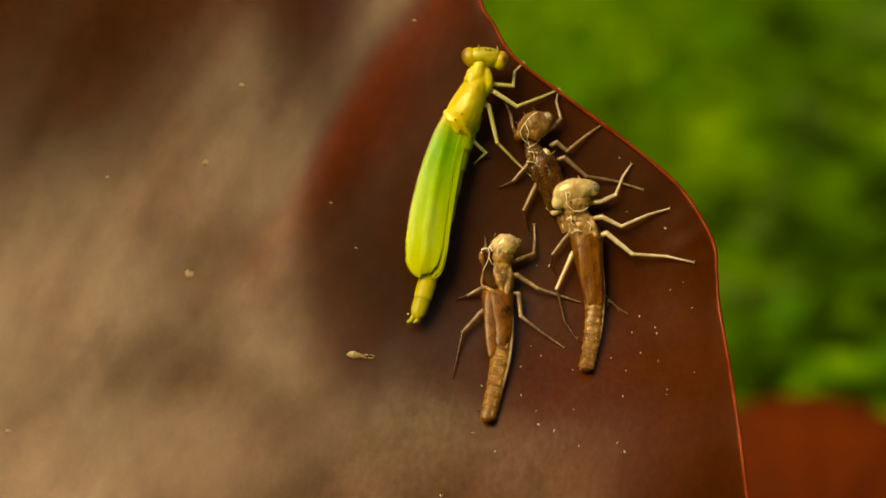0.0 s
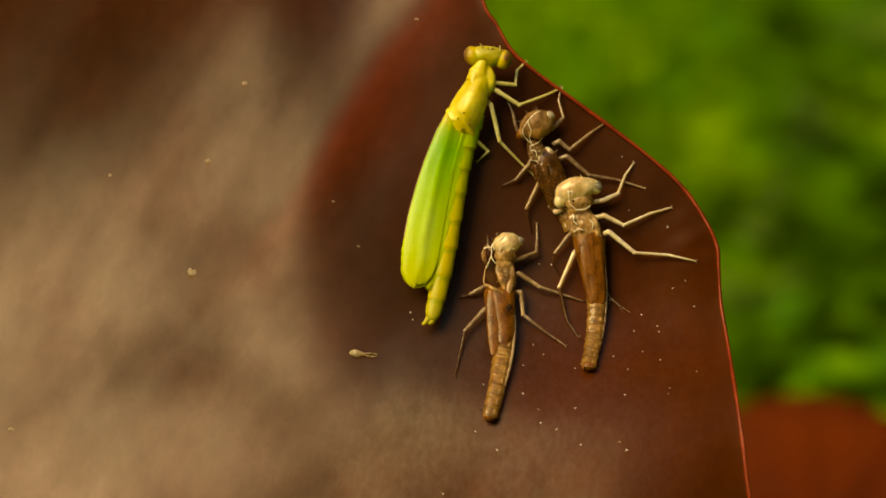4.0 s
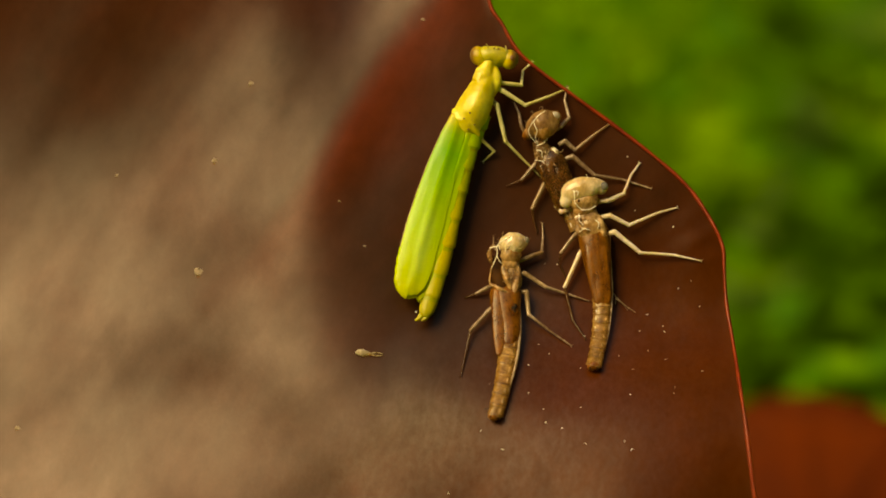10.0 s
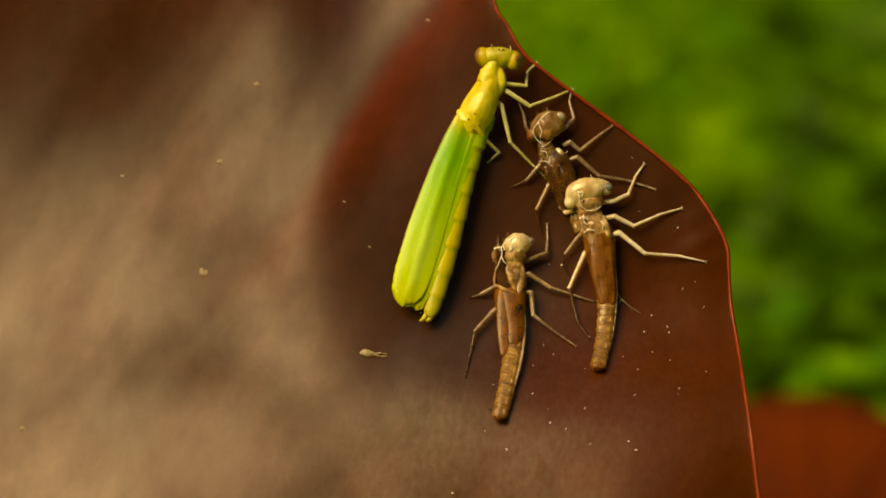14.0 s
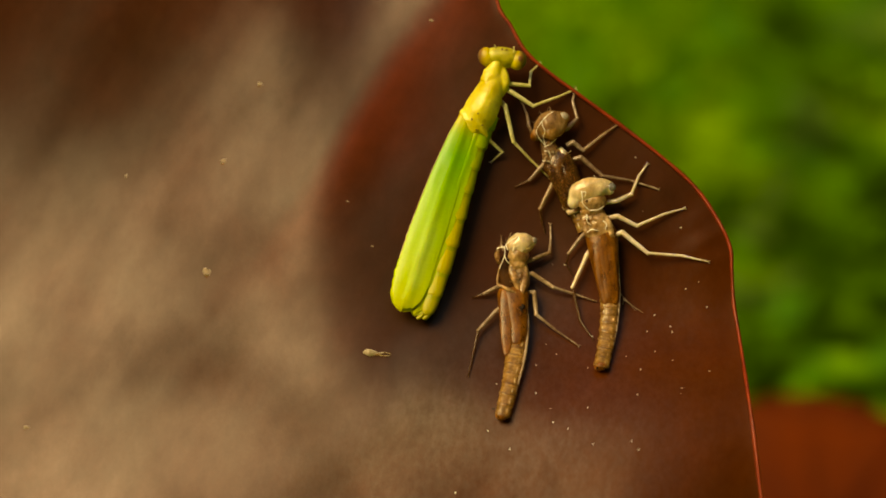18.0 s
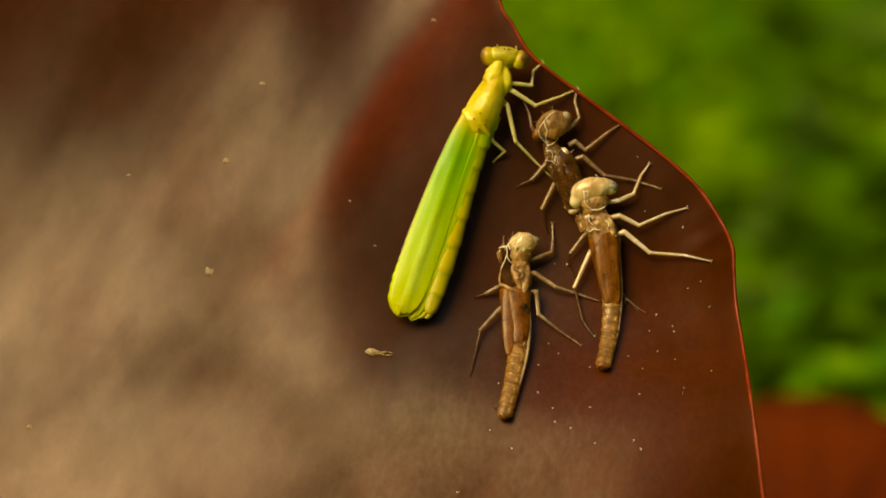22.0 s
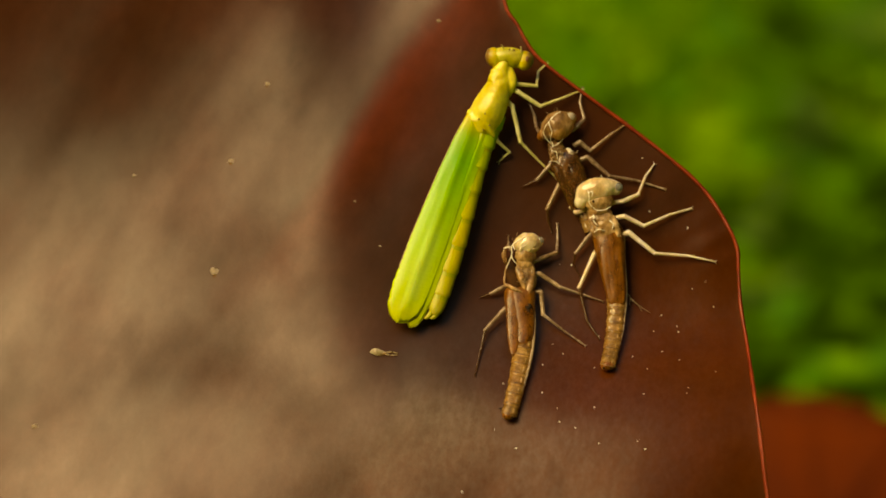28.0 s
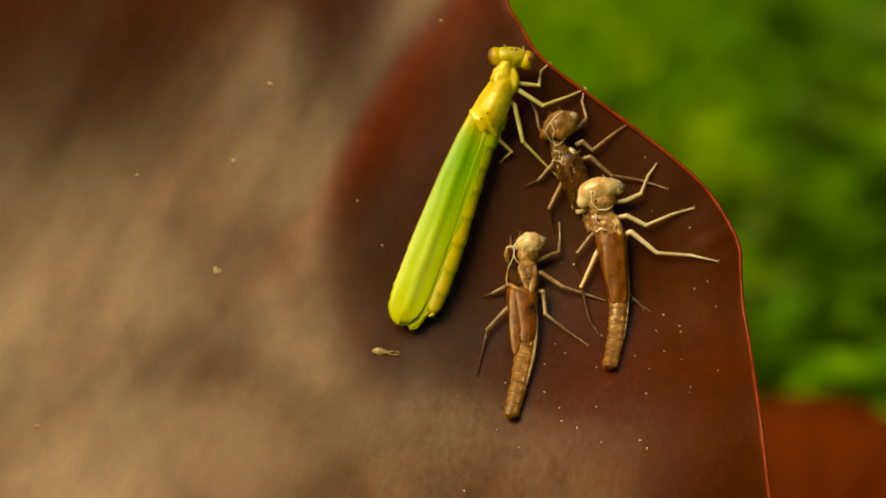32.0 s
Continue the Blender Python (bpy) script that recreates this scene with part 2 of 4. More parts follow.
def abdomen_material():
    m, nt, b = base_material("abdomen_skin")
    tc = nt.nodes.new("ShaderNodeTexCoord")
    dot = nt.nodes.new("ShaderNodeVectorMath")
    dot.operation = "DOT_PRODUCT"
    dot.inputs[1].default_value = UP * (-1 / (360 * U))
    nt.links.new(tc.outputs["Object"], dot.inputs[0])
    n = noise_tex(nt, 500, 3)
    c = ramp(nt, dot.outputs["Value"], [(0.05, (0.28, 0.46, 0.008)), (0.24, (0.38, 0.46, 0.010)), (0.42, (0.47, 0.46, 0.011)), (0.62, (0.50, 0.42, 0.012)), (0.80, (0.46, 0.42, 0.020)), (0.97, (0.44, 0.41, 0.05))])
    c = mixc(nt, 0.6, c, ramp(nt, n, [(0.3, (0.75, 0.75, 0.75)), (0.7, (1.12, 1.12, 1.12))]), "MULTIPLY")
    nt.links.new(c, b.inputs["Base Color"])
    b.inputs["Roughness"].default_value = 0.45
    b.inputs["Specular IOR Level"].default_value = 0.3
    add_bump(nt, b, n, 0.00008)
    add_flesh(b, 0.6, 0.0005)
    add_translucent(nt, b, c, 0.1)
    return m


ABDOMEN = abdomen_material()
JOINT = organic("abdomen_joint", (0.30, 0.34, 0.008), (0.42, 0.42, 0.018), 600, 0.42, 0.00003, 0.15, 0.4, grain=0.1, flesh=0.5)


def wing_material():
    m, nt, b = base_material("soft_green_wing")
    tc = nt.nodes.new("ShaderNodeTexCoord")
    sp = nt.nodes.new("ShaderNodeSeparateXYZ")
    nt.links.new(tc.outputs["Object"], sp.inputs[0])
    along = math_node(nt, "MULTIPLY", sp.outputs[1], -1 / (400 * U))
    c = ramp(nt, along, [(0.0, (0.60, 0.46, 0.015)), (0.05, (0.50, 0.50, 0.012)), (0.11, (0.26, 0.48, 0.006)), (0.22, (0.17, 0.47, 0.010)), (0.40, (0.28, 0.56, 0.014)), (0.66, (0.41, 0.63, 0.028)), (0.88, (0.52, 0.65, 0.030)), (1.0, (0.58, 0.60, 0.030))])
    n = noise_tex(nt, 900, 5, (1.0, 0.10, 1.0), rough=0.65)
    # the rear half of the membrane is paler and greyer
    side = math_node(nt, "ADD", math_node(nt, "MULTIPLY", sp.outputs[0], 1 / (70 * U)), 0.5)
    c = mixc(nt, ramp(nt, math_node(nt, "ADD", side, math_node(nt, "MULTIPLY", n, 0.2)), [(0.72, (0, 0, 0)), (0.98, (0.5, 0.5, 0.5))]), c, (0.50, 0.58, 0.06))
    # a pale band in the colour stands for the glossy streak of sunlight
    painted_gloss = mixc(nt, 1.0, ramp(nt, math_node(nt, "ADD", side, math_node(nt, "MULTIPLY", n, 0.12)), [(0.26, (0, 0, 0)), (0.42, (0.5, 0.5, 0.5)), (0.52, (0.5, 0.5, 0.5)), (0.78, (0, 0, 0))]),
                 ramp(nt, along, [(0.40, (0, 0, 0)), (0.66, (1, 1, 1)), (0.86, (1, 1, 1)), (0.95, (0, 0, 0))]), "MULTIPLY")
    c = mixc(nt, painted_gloss, c, (0.60, 0.78, 0.18))
    veins = nt.nodes.new("ShaderNodeTexWave")
    veins.bands_direction = "X"
    veins.inputs["Scale"].default_value = 420
    veins.inputs["Distortion"].default_value = 4.0
    veins.inputs["Detail"].default_value = 2
    mp = nt.nodes.new("ShaderNodeMapping")
    mp.inputs["Scale"].default_value = (1, 0.15, 1)
    nt.links.new(tc.outputs["Object"], mp.inputs[0])
    nt.links.new(mp.outputs[0], veins.inputs["Vector"])
    c = mixc(nt, 0.28, c, ramp(nt, n, [(0.3, (0.74, 0.82, 0.7)), (0.7, (1.2, 1.12, 1.2))]), "MULTIPLY")
    cross = nt.nodes.new("ShaderNodeTexWave")
    cross.bands_direction = "Y"
    cross.inputs["Scale"].default_value = 900
    cross.inputs["Distortion"].default_value = 7.0
    cross.inputs["Detail"].default_value = 2
    nt.links.new(tc.outputs["Object"], cross.inputs["Vector"])
    c = mixc(nt, 0.08, c, ramp(nt, cross.outputs[1], [(0.15, (0.75, 0.84, 0.6)), (0.6, (1.08, 1.06, 1.2))]), "MULTIPLY")
    c = mixc(nt, 0.16, c, ramp(nt, veins.outputs[1], [(0.2, (0.66, 0.80, 0.5)), (0.8, (1.1, 1.08, 1.2))]), "MULTIPLY")
    nt.links.new(c, b.inputs["Base Color"])
    b.inputs["Roughness"].default_value = 0.38
    b.inputs["Specular IOR Level"].default_value = 0.45
    add_bump(nt, b, math_node(nt, "ADD", math_node(nt, "ADD", n, math_node(nt, "MULTIPLY", cross.outputs[1], 0.04)), math_node(nt, "MULTIPLY", veins.outputs[1], 0.25)), 0.00004, 0.6)
    add_flesh(b, 0.45, 0.0004)
    add_translucent(nt, b, c, 0.18)
    return m


WING = wing_material()


def pond_material():
    m, nt, b = base_material("pond_weed")
    n1 = noise_tex(nt, 50, 4)
    n2 = noise_tex(nt, 160, 4)
    c = ramp(nt, n1, [(0.28, (0.058, 0.150, 0.002)), (0.5, (0.080, 0.190, 0.002)), (0.70, (0.115, 0.225, 0.003))])
    c = mixc(nt, 0.6, c, ramp(nt, n2, [(0.3, (0.7, 0.7, 0.7)), (0.7, (1.25, 1.25, 1.25))]), "MULTIPLY")
    nt.links.new(c, b.inputs["Base Color"])
    b.inputs["Roughness"].default_value = 0.9
    b.inputs["Specular IOR Level"].default_value = 0.1
    add_bump(nt, b, n2, 0.004, 0.6)
    return m


def weed_leaf_material():
    m, nt, b = base_material("weed_leaf")
    g = nt.nodes.new("ShaderNodeNewGeometry")
    c = ramp(nt, g.outputs["Random Per Island"], [(0.0, (0.040, 0.15, 0.008)), (0.5, (0.066, 0.22, 0.010)), (1.0, (0.13, 0.31, 0.016))])
    n1 = noise_tex(nt, 34, 3)
    c = mixc(nt, 1.0, c, ramp(nt, n1, [(0.34, (0.68, 0.72, 0.6)), (0.66, (1.3, 1.22, 1.5))]), "MULTIPLY")
    nt.links.new(c, b.inputs["Base Color"])
    b.inputs["Roughness"].default_value = 0.75
    b.inputs["Specular IOR Level"].default_value = 0.15
    add_translucent(nt, b, c, 0.4)
    return m


# ---- geometry helpers ----
def soft(x, w):
    """A ramp that starts softly at 0."""
    return w * math.log1p(math.exp(x / w)) if x / w < 30 else x


def depth(u, v):
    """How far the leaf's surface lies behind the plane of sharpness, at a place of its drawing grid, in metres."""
    x, y = (u - 784) * 0.04, (441 - v) * 0.04           # millimetres
    s = (-11.7 + 0.6 * soft(y - 2.0, 2.0) + 0.42 * soft(-3.4 - y, 1.6)) - x                 # out from the fold, towards the broad side
    low = 1 / (1 + math.exp((y - 2.0) / 3.0))
    d = 0.34 * soft(s + 0.6 * low, 0.9 + 0.7 * low) - 0.08 * soft(s - 20, 3.0)
    d += 0.175 * y + 0.08 * x
    d -= (0.239 - 0.133 / (1 + math.exp((-3.1 - x) / 3.0))) * soft(-7.6 - 0.17 * soft(x + 7, 2.0) + 0.14 * soft(-7 - x, 2.0) - y, 1.8) / (1 + math.exp((x - 17.0) / 2.8))   # the lower part faces up more
    d -= 0.305 * (soft(x + 7.6, 2.5) - soft(x - 10.7 + 0.18 * y, 1.8)) / (1 + math.exp((y + 8.1 + 0.03 * x) / 1.7))     # and turns to the broad side
    d += 0.10 * (soft(y + 12, 3.0) - soft(y - 6, 3.0)) * (soft(s, 1.0) - soft(s - 14, 3.0)) / 14      # the broad side twists
    d += 0.05 * soft(y + 4.0, 3.0) * (1 - math.exp(-soft(s, 1.0) / 5.0))      # its upper part leans back
    d -= 1.0 * math.exp(-((y + 7.0) / 4.5) ** 2) * (1 - math.exp(-soft(s, 1.0) / 6.0)) * math.exp(-(s / 14.0) ** 2)      # a shallow trough
    d += 0.35 * math.exp(-((y + 7.0) / 6.0) ** 2) / (1 + math.exp((16.0 - s) / 2.0))
    d -= 0.49 * soft(y - 4.4 - 0.10 * (x + 31), 3.6) / (1 + math.exp((x + 9.0) / 2.4))   # the far corner curls over
    d += 0.20 * math.sin(0.21 * x + 0.16 * y + 0.5) + 0.12 * math.sin(0.37 * x - 0.29 * y)
    d -= 0.7 * math.exp(-((x - 19.5) ** 2 + (y + 5.0) ** 2) / 40.0)
    d -= 0.6 * math.exp(-((x - 18.5) ** 2 + (y - 0.5) ** 2) / 9.0)   # the puckered corner of the margin
    d += 0.03 * math.exp(-((x - 18.0) ** 2 + (y - 1.0) ** 2) / 5.0) * math.sin(3.0 * (0.6 * x - y))
    return 0.001 * d


def on_leaf(u, v, h=0.0):
    """A world place over the leaf's grid, h units above its surface towards the open side."""
    d = depth(u, v) - h * U
    k = U * (1 + d / D)
    return RIGHT * ((u - 784) * k) + UP * ((441 - v) * k) + AHEAD * d


def beyond(u, v, dist):
    """A place behind the leaf, dist metres past the plane of sharpness."""
    k = U * (1 + dist / D)
    return RIGHT * ((u - 784) * k) + UP * ((441 - v) * k) + AHEAD * dist


def spline(rows, sub, closed=False):
    """Rows of numbers, joined smoothly."""
    a = np.array(rows, float)
    n = len(a)
    out = []
    for i in range(n if closed else n - 1):
        if closed:
            p0, p1, p2, p3 = a[i - 1], a[i], a[(i + 1) % n], a[(i + 2) % n]
        else:
            p1, p2 = a[i], a[i + 1]
            p0 = a[i - 1] if i else 2 * p1 - p2
            p3 = a[i + 2] if i + 2 < n else 2 * p2 - p1
        for j in range(sub):
            t = j / sub
            out.append(0.5 * (2 * p1 + (p2 - p0) * t + (2 * p0 - 5 * p1 + 4 * p2 - p3) * t * t + (3 * p1 - p0 - 3 * p2 + p3) * t ** 3))
    if not closed:
        out.append(a[-1])
    return out


def link(name, verts, faces, material, parent=None, base=None, label="", smooth=True):
    """One mesh object; verts in the world, kept about the thing's base."""
    o = Vector(base) if base is not None else (parent["base"] if parent and "base" in parent else Vector((0, 0, 0)))
    o = Vector(o)
    me = bpy.data.meshes.new(name)
    me.from_pydata([Vector(p) - o for p in verts], [], faces)
    me.materials.append(material)
    if smooth:
        me.polygons.foreach_set("use_smooth", [True] * len(me.polygons))
    me.update()
    ob = new(name, me)
    if parent:
        ob.parent = parent
    if label:
        ob["label"] = label
    return ob


def thing(name, base, label, category, group=""):
    e = new(name)
    e.empty_display_size = 0.001
    e.location = base
    e["base"] = list(base)
    return tagged(e, label, category, group)


def loft(rows, seg=14, sub=4, caps=True, bumps=0.0, seed=0, keel=1.0):
    """A body skinned over rows of (u, v, h, half width, half height) on the leaf's grid. Rounded ends where the rows close in."""
    rs = spline(rows, sub)
    verts, faces = [], []
    for i, r in enumerate(rs):
        a, b = rs[max(0, i - 1)], rs[min(len(rs) - 1, i + 1)]
        du, dv = b[0] - a[0], b[1] - a[1]
        l = math.hypot(du, dv) or 1.0
        nu, nv = -dv / l, du / l
        for j in range(seg):
            t = 2 * math.pi * j / seg
            k = 1.0
            if bumps:
                q = (r[0] * 0.09 + 3 * math.cos(t), r[1] * 0.09 + 3 * math.sin(t), seed * 7.3)
                k += bumps * (noise.noise(q) + 0.6 * noise.noise([2.7 * a for a in q]) + 0.4 * noise.noise([6.5 * a for a in q]))
            c, e = math.cos(t), math.sin(t)
            w = max(r[3], 0.05) * k * math.copysign(abs(c) ** keel, c)
            g = max(r[4], 0.05) * k * math.copysign(abs(e) ** keel, e)
            d = depth(r[0], r[1]) - (r[2] + g) * U
            s = U * (1 + d / D)
            verts.append(RIGHT * ((r[0] + nu * w - 784) * s) + UP * ((441 - r[1] - nv * w) * s) + AHEAD * d)
    for i in range(len(rs) - 1):
        for j in range(seg):
            k = (j + 1) % seg
            faces.append((i * seg + j, i * seg + k, (i + 1) * seg + k, (i + 1) * seg + j))
    if caps:
        faces.append(tuple(range(seg - 1, -1, -1)))
        faces.append(tuple((len(rs) - 1) * seg + j for j in range(seg)))
    return verts, faces


def ball(u, v, h, ru, rv, rh, turn=0.0, seg=18, rings=12):
    """A rounded lump with its long axis turned in the leaf's grid."""
    verts, faces = [], []
    ct, st = math.cos(radians(turn)), math.sin(radians(turn))
    for i in range(rings + 1):
        la = math.pi * i / rings
        for j in range(seg):
            lo = 2 * math.pi * j / seg
            a, b, c = ru * math.cos(la), rv * math.sin(la) * math.cos(lo), rh * math.sin(la) * math.sin(lo)
            d = depth(u, v) - (h + c) * U
            s = U * (1 + d / D)
            verts.append(RIGHT * ((u + a * ct - b * st - 784) * s) + UP * ((441 - v - a * st - b * ct) * s) + AHEAD * d)
    for i in range(rings):
        for j in range(seg):
            k = (j + 1) % seg
            faces.append((i * seg + j, i * seg + k, (i + 1) * seg + k, (i + 1) * seg + j))
    return verts, faces


def thread_rows(points, r0, r1):
    n = len(points) - 1
    return [(u, v, h, r0 + (r1 - r0) * i / n, r0 + (r1 - r0) * i / n) for i, (u, v, h) in enumerate(points)]


# ---- the leaf ----
LEAF_BASE = on_leaf(700, 2200)
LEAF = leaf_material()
MARGIN = [(850, 0), (874, 44), (898, 86), (930, 118), (990, 163), (1068, 220), (1146, 280), (1205, 334), (1246, 394), (1266, 439),
          (1269, 478), (1273, 540), (1284, 604), (1298, 690), (1310, 770), (1319, 845), (1333, 960), (1342, 1150), (1300, 1450),
          (1130, 1850), (800, 2250), (250, 2500), (-400, 2450), (-1000, 2150), (-1450, 1600), (-1600, 900), (-1450, 200), (-1050, -400),
          (-500, -800), (100, -900), (560, -720), (780, -400), (832, -130)]


def lily_leaf():
    edge = spline(MARGIN, 12, closed=True)
    cu, cv = 420.0, 620.0
    rings = 90
    n = len(edge)
    base = LEAF_BASE
    ob = thing("lily_leaf", base, "dark red-brown glossy waterlily leaf with red margin standing in the pond", "leaf")
    verts, faces = [on_leaf(cu, cv)], []
    for i in range(1, rings + 1):
        f = 1 - (1 - i / rings) ** 1.25
        for u, v in edge:
            lift = 2.0 * max(0.0, (f - 0.97) / 0.03) ** 2
            verts.append(on_leaf(cu + (u - cu) * f, cv + (v - cv) * f, lift))
    for j in range(n):
        faces.append((0, 1 + (j + 1) % n, 1 + j))
    for i in range(rings - 1):
        for j in range(n):
            k = (j + 1) % n
            a, b = 1 + i * n, 1 + (i + 1) * n
            faces.append((a + j, a + k, b + k, b + j))
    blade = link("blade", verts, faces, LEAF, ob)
    sol = blade.modifiers.new("thickness", "SOLIDIFY")
    sol.thickness, sol.offset = 0.00035, -1
    # the red margin, a rolled edge
    verts, faces, seg = [], [], 8
    for i, (u, v) in enumerate(edge):
        a, b = edge[i - 1], edge[(i + 1) % n]
        du, dv = b[0] - a[0], b[1] - a[1]
        l = math.hypot(du, dv)
        w = 3.5 + 0.9 * noise.noise((u * 0.02, v * 0.02, 0))
        for j in range(seg):
            t = 2 * math.pi * j / seg
            off = w * math.cos(t)
            verts.append(on_leaf(u, v, 3.0 + 6.5 * math.sin(t)) + U * (RIGHT * (-dv / l * off) - UP * (du / l * off)))
    for i in range(n):
        for j in range(seg):
            k, m = (j + 1) % seg, (i + 1) % n
            faces.append((i * seg + j, i * seg + k, m * seg + k, m * seg + j))
    link("rim", verts, faces, RIM, ob, label="thin rolled red margin")
    return ob


leaf = lily_leaf()
RIDERS = [leaf]      # all that sways with the leaf


# ---- the pond and what grows on it ----
def pond():
    me = bpy.data.meshes.new("ground")
    bm = bmesh.new()
    n = 60
    grid = []
    for i in range(n + 1):
        row = []
        for j in range(n + 1):
            a, b = 2 * i / n - 1, 2 * j / n - 1
            x, y = 400 * a ** 5 + 0.8 * a, 400 * b ** 5 + 0.8 * b + 0.3
            row.append(bm.verts.new((x, y, POND + 0.006 * noise.noise((x * 14, y * 14, 1)))))
        grid.append(row)
    for i in range(n):
        for j in range(n):
            bm.faces.new((grid[i][j], grid[i + 1][j], grid[i + 1][j + 1], grid[i][j + 1]))
    bm.to_mesh(me)
    bm.free()
    me.materials.append(pond_material())
    me.polygons.foreach_set("use_smooth", [True] * len(me.polygons))
    tagged(new("ground", me), "pond surface matted with green weed", "pond", kind="structure")


def weed_carpet():
    rng = random.Random(5)
    verts, faces = [], []
    for _ in range(14000):
        x, y = rng.gauss(0.05, 0.30), rng.gauss(0.42, 0.32)
        p = Vector((x, y, POND + 0.002 + 0.012 * rng.random() + 0.014 * noise.noise((x * 45, y * 45, 4))))
        a = rng.random() * 6.283
        l, w = 0.005 + 0.006 * rng.random(), 0.002 + 0.002 * rng.random()
        t = Vector((math.cos(a), math.sin(a), 0.25 + 0.9 * rng.random())).normalized()
        s = t.cross(Vector((0, 0, 1))).normalized()
        up = s.cross(t)
        k = len(verts)
        for f, g in ((0, 0.25), (0.35, 1.0), (0.75, 0.8)):
            c = p + t * (l * f) - up * (0.3 * l * f * f)
            verts += [c - s * (w * g), c + s * (w * g)]
        verts.append(p + t * l - up * (0.3 * l))
        faces += [(k, k + 1, k + 3, k + 2), (k + 2, k + 3, k + 5, k + 4), (k + 4, k + 5, k + 6)]
    ob = link("weed_carpet", verts, faces, weed_leaf_material())
    tagged(ob, "small bright green floating weed leaves covering the pond", "pond weed", kind="stuff")


pond()
weed_carpet()


def cushion(rng, u, v, size, count, verts, faces):
    """Leaves of a cushion of weed on the pond, seen past the leaf."""
    way = AHEAD + RIGHT * ((u - 784) * U / D) + UP * ((441 - v) * U / D)
    eye = -D * AHEAD
    k = (POND + 0.010 - eye.z) / way.z
    c = eye + way * k
    r = size * U / D * k
    for _ in range(count):
        a, q = rng.random() * 6.283, math.sqrt(rng.random())
        p = c + Vector((r * q * math.cos(a), 1.6 * r * q * math.sin(a), 0.008 * (1 - q * q) - 0.008 * rng.random()))
        b = rng.random() * 6.283
        t = Vector((math.cos(b), math.sin(b), 0.2 + 0.4 * rng.random())).normalized()
        w = t.cross(Vector((0, 0, 1))).normalized()
        l = 0.005 + 0.004 * rng.random()
        n = len(verts)
        verts += [p, p + t * l * 0.4 - w * l * 0.35, p + t * l * 0.4 + w * l * 0.35, p + t * l * 0.8 - w * l * 0.25, p + t * l * 0.8 + w * l * 0.25, p + t * l]
        faces += [(n, n + 2, n + 1), (n + 1, n + 2, n + 4, n + 3), (n + 3, n + 4, n + 5)]


def cushions(name, places, count, material, label, seed):
    rng = random.Random(seed)
    verts, faces = [], []
    for u, v, size in places:
        cushion(rng, u, v, size, count, verts, faces)
    tagged(link(name, verts, faces, material), label, "pond weed", kind="stuff")


cushions("lime_weed", ((985, 55, 70), (1047, 130, 65), (1100, 190, 55), (1540, 240, 45), (1190, 250, 50), (1240, 300, 50), (1290, 350, 35)), 45,
         organic("lime_weed", (0.145, 0.32, 0.004), (0.21, 0.40, 0.008), 90, 0.8, 0.0003, 0.4, 0.1), "lime green cushions of pond weed", 51)
cushions("deep_weed", ((1388, 54, 48), (1468, 185, 48), (1440, 440, 52), (1478, 640, 55), (1520, 480, 55), (1470, 590, 62), (1350, 645, 50), (1560, 600, 60), (1420, 640, 60), (1560, 380, 45)), 46,
         organic("deep_green_weed", (0.032, 0.100, 0.002), (0.056, 0.145, 0.003), 90, 0.8, 0.0003, 0.3, 0.1), "deep green cushions of pond weed", 52)
cushions("pale_weed", ((1545, 90, 65), (1345, 555, 42), (1430, 250, 35), (1400, 400, 40)), 40,
         organic("pale_weed", (0.105, 0.225, 0.030), (0.150, 0.275, 0.048), 90, 0.8, 0.0003, 0.4, 0.1), "pale grey-green cushions of pond weed", 53)


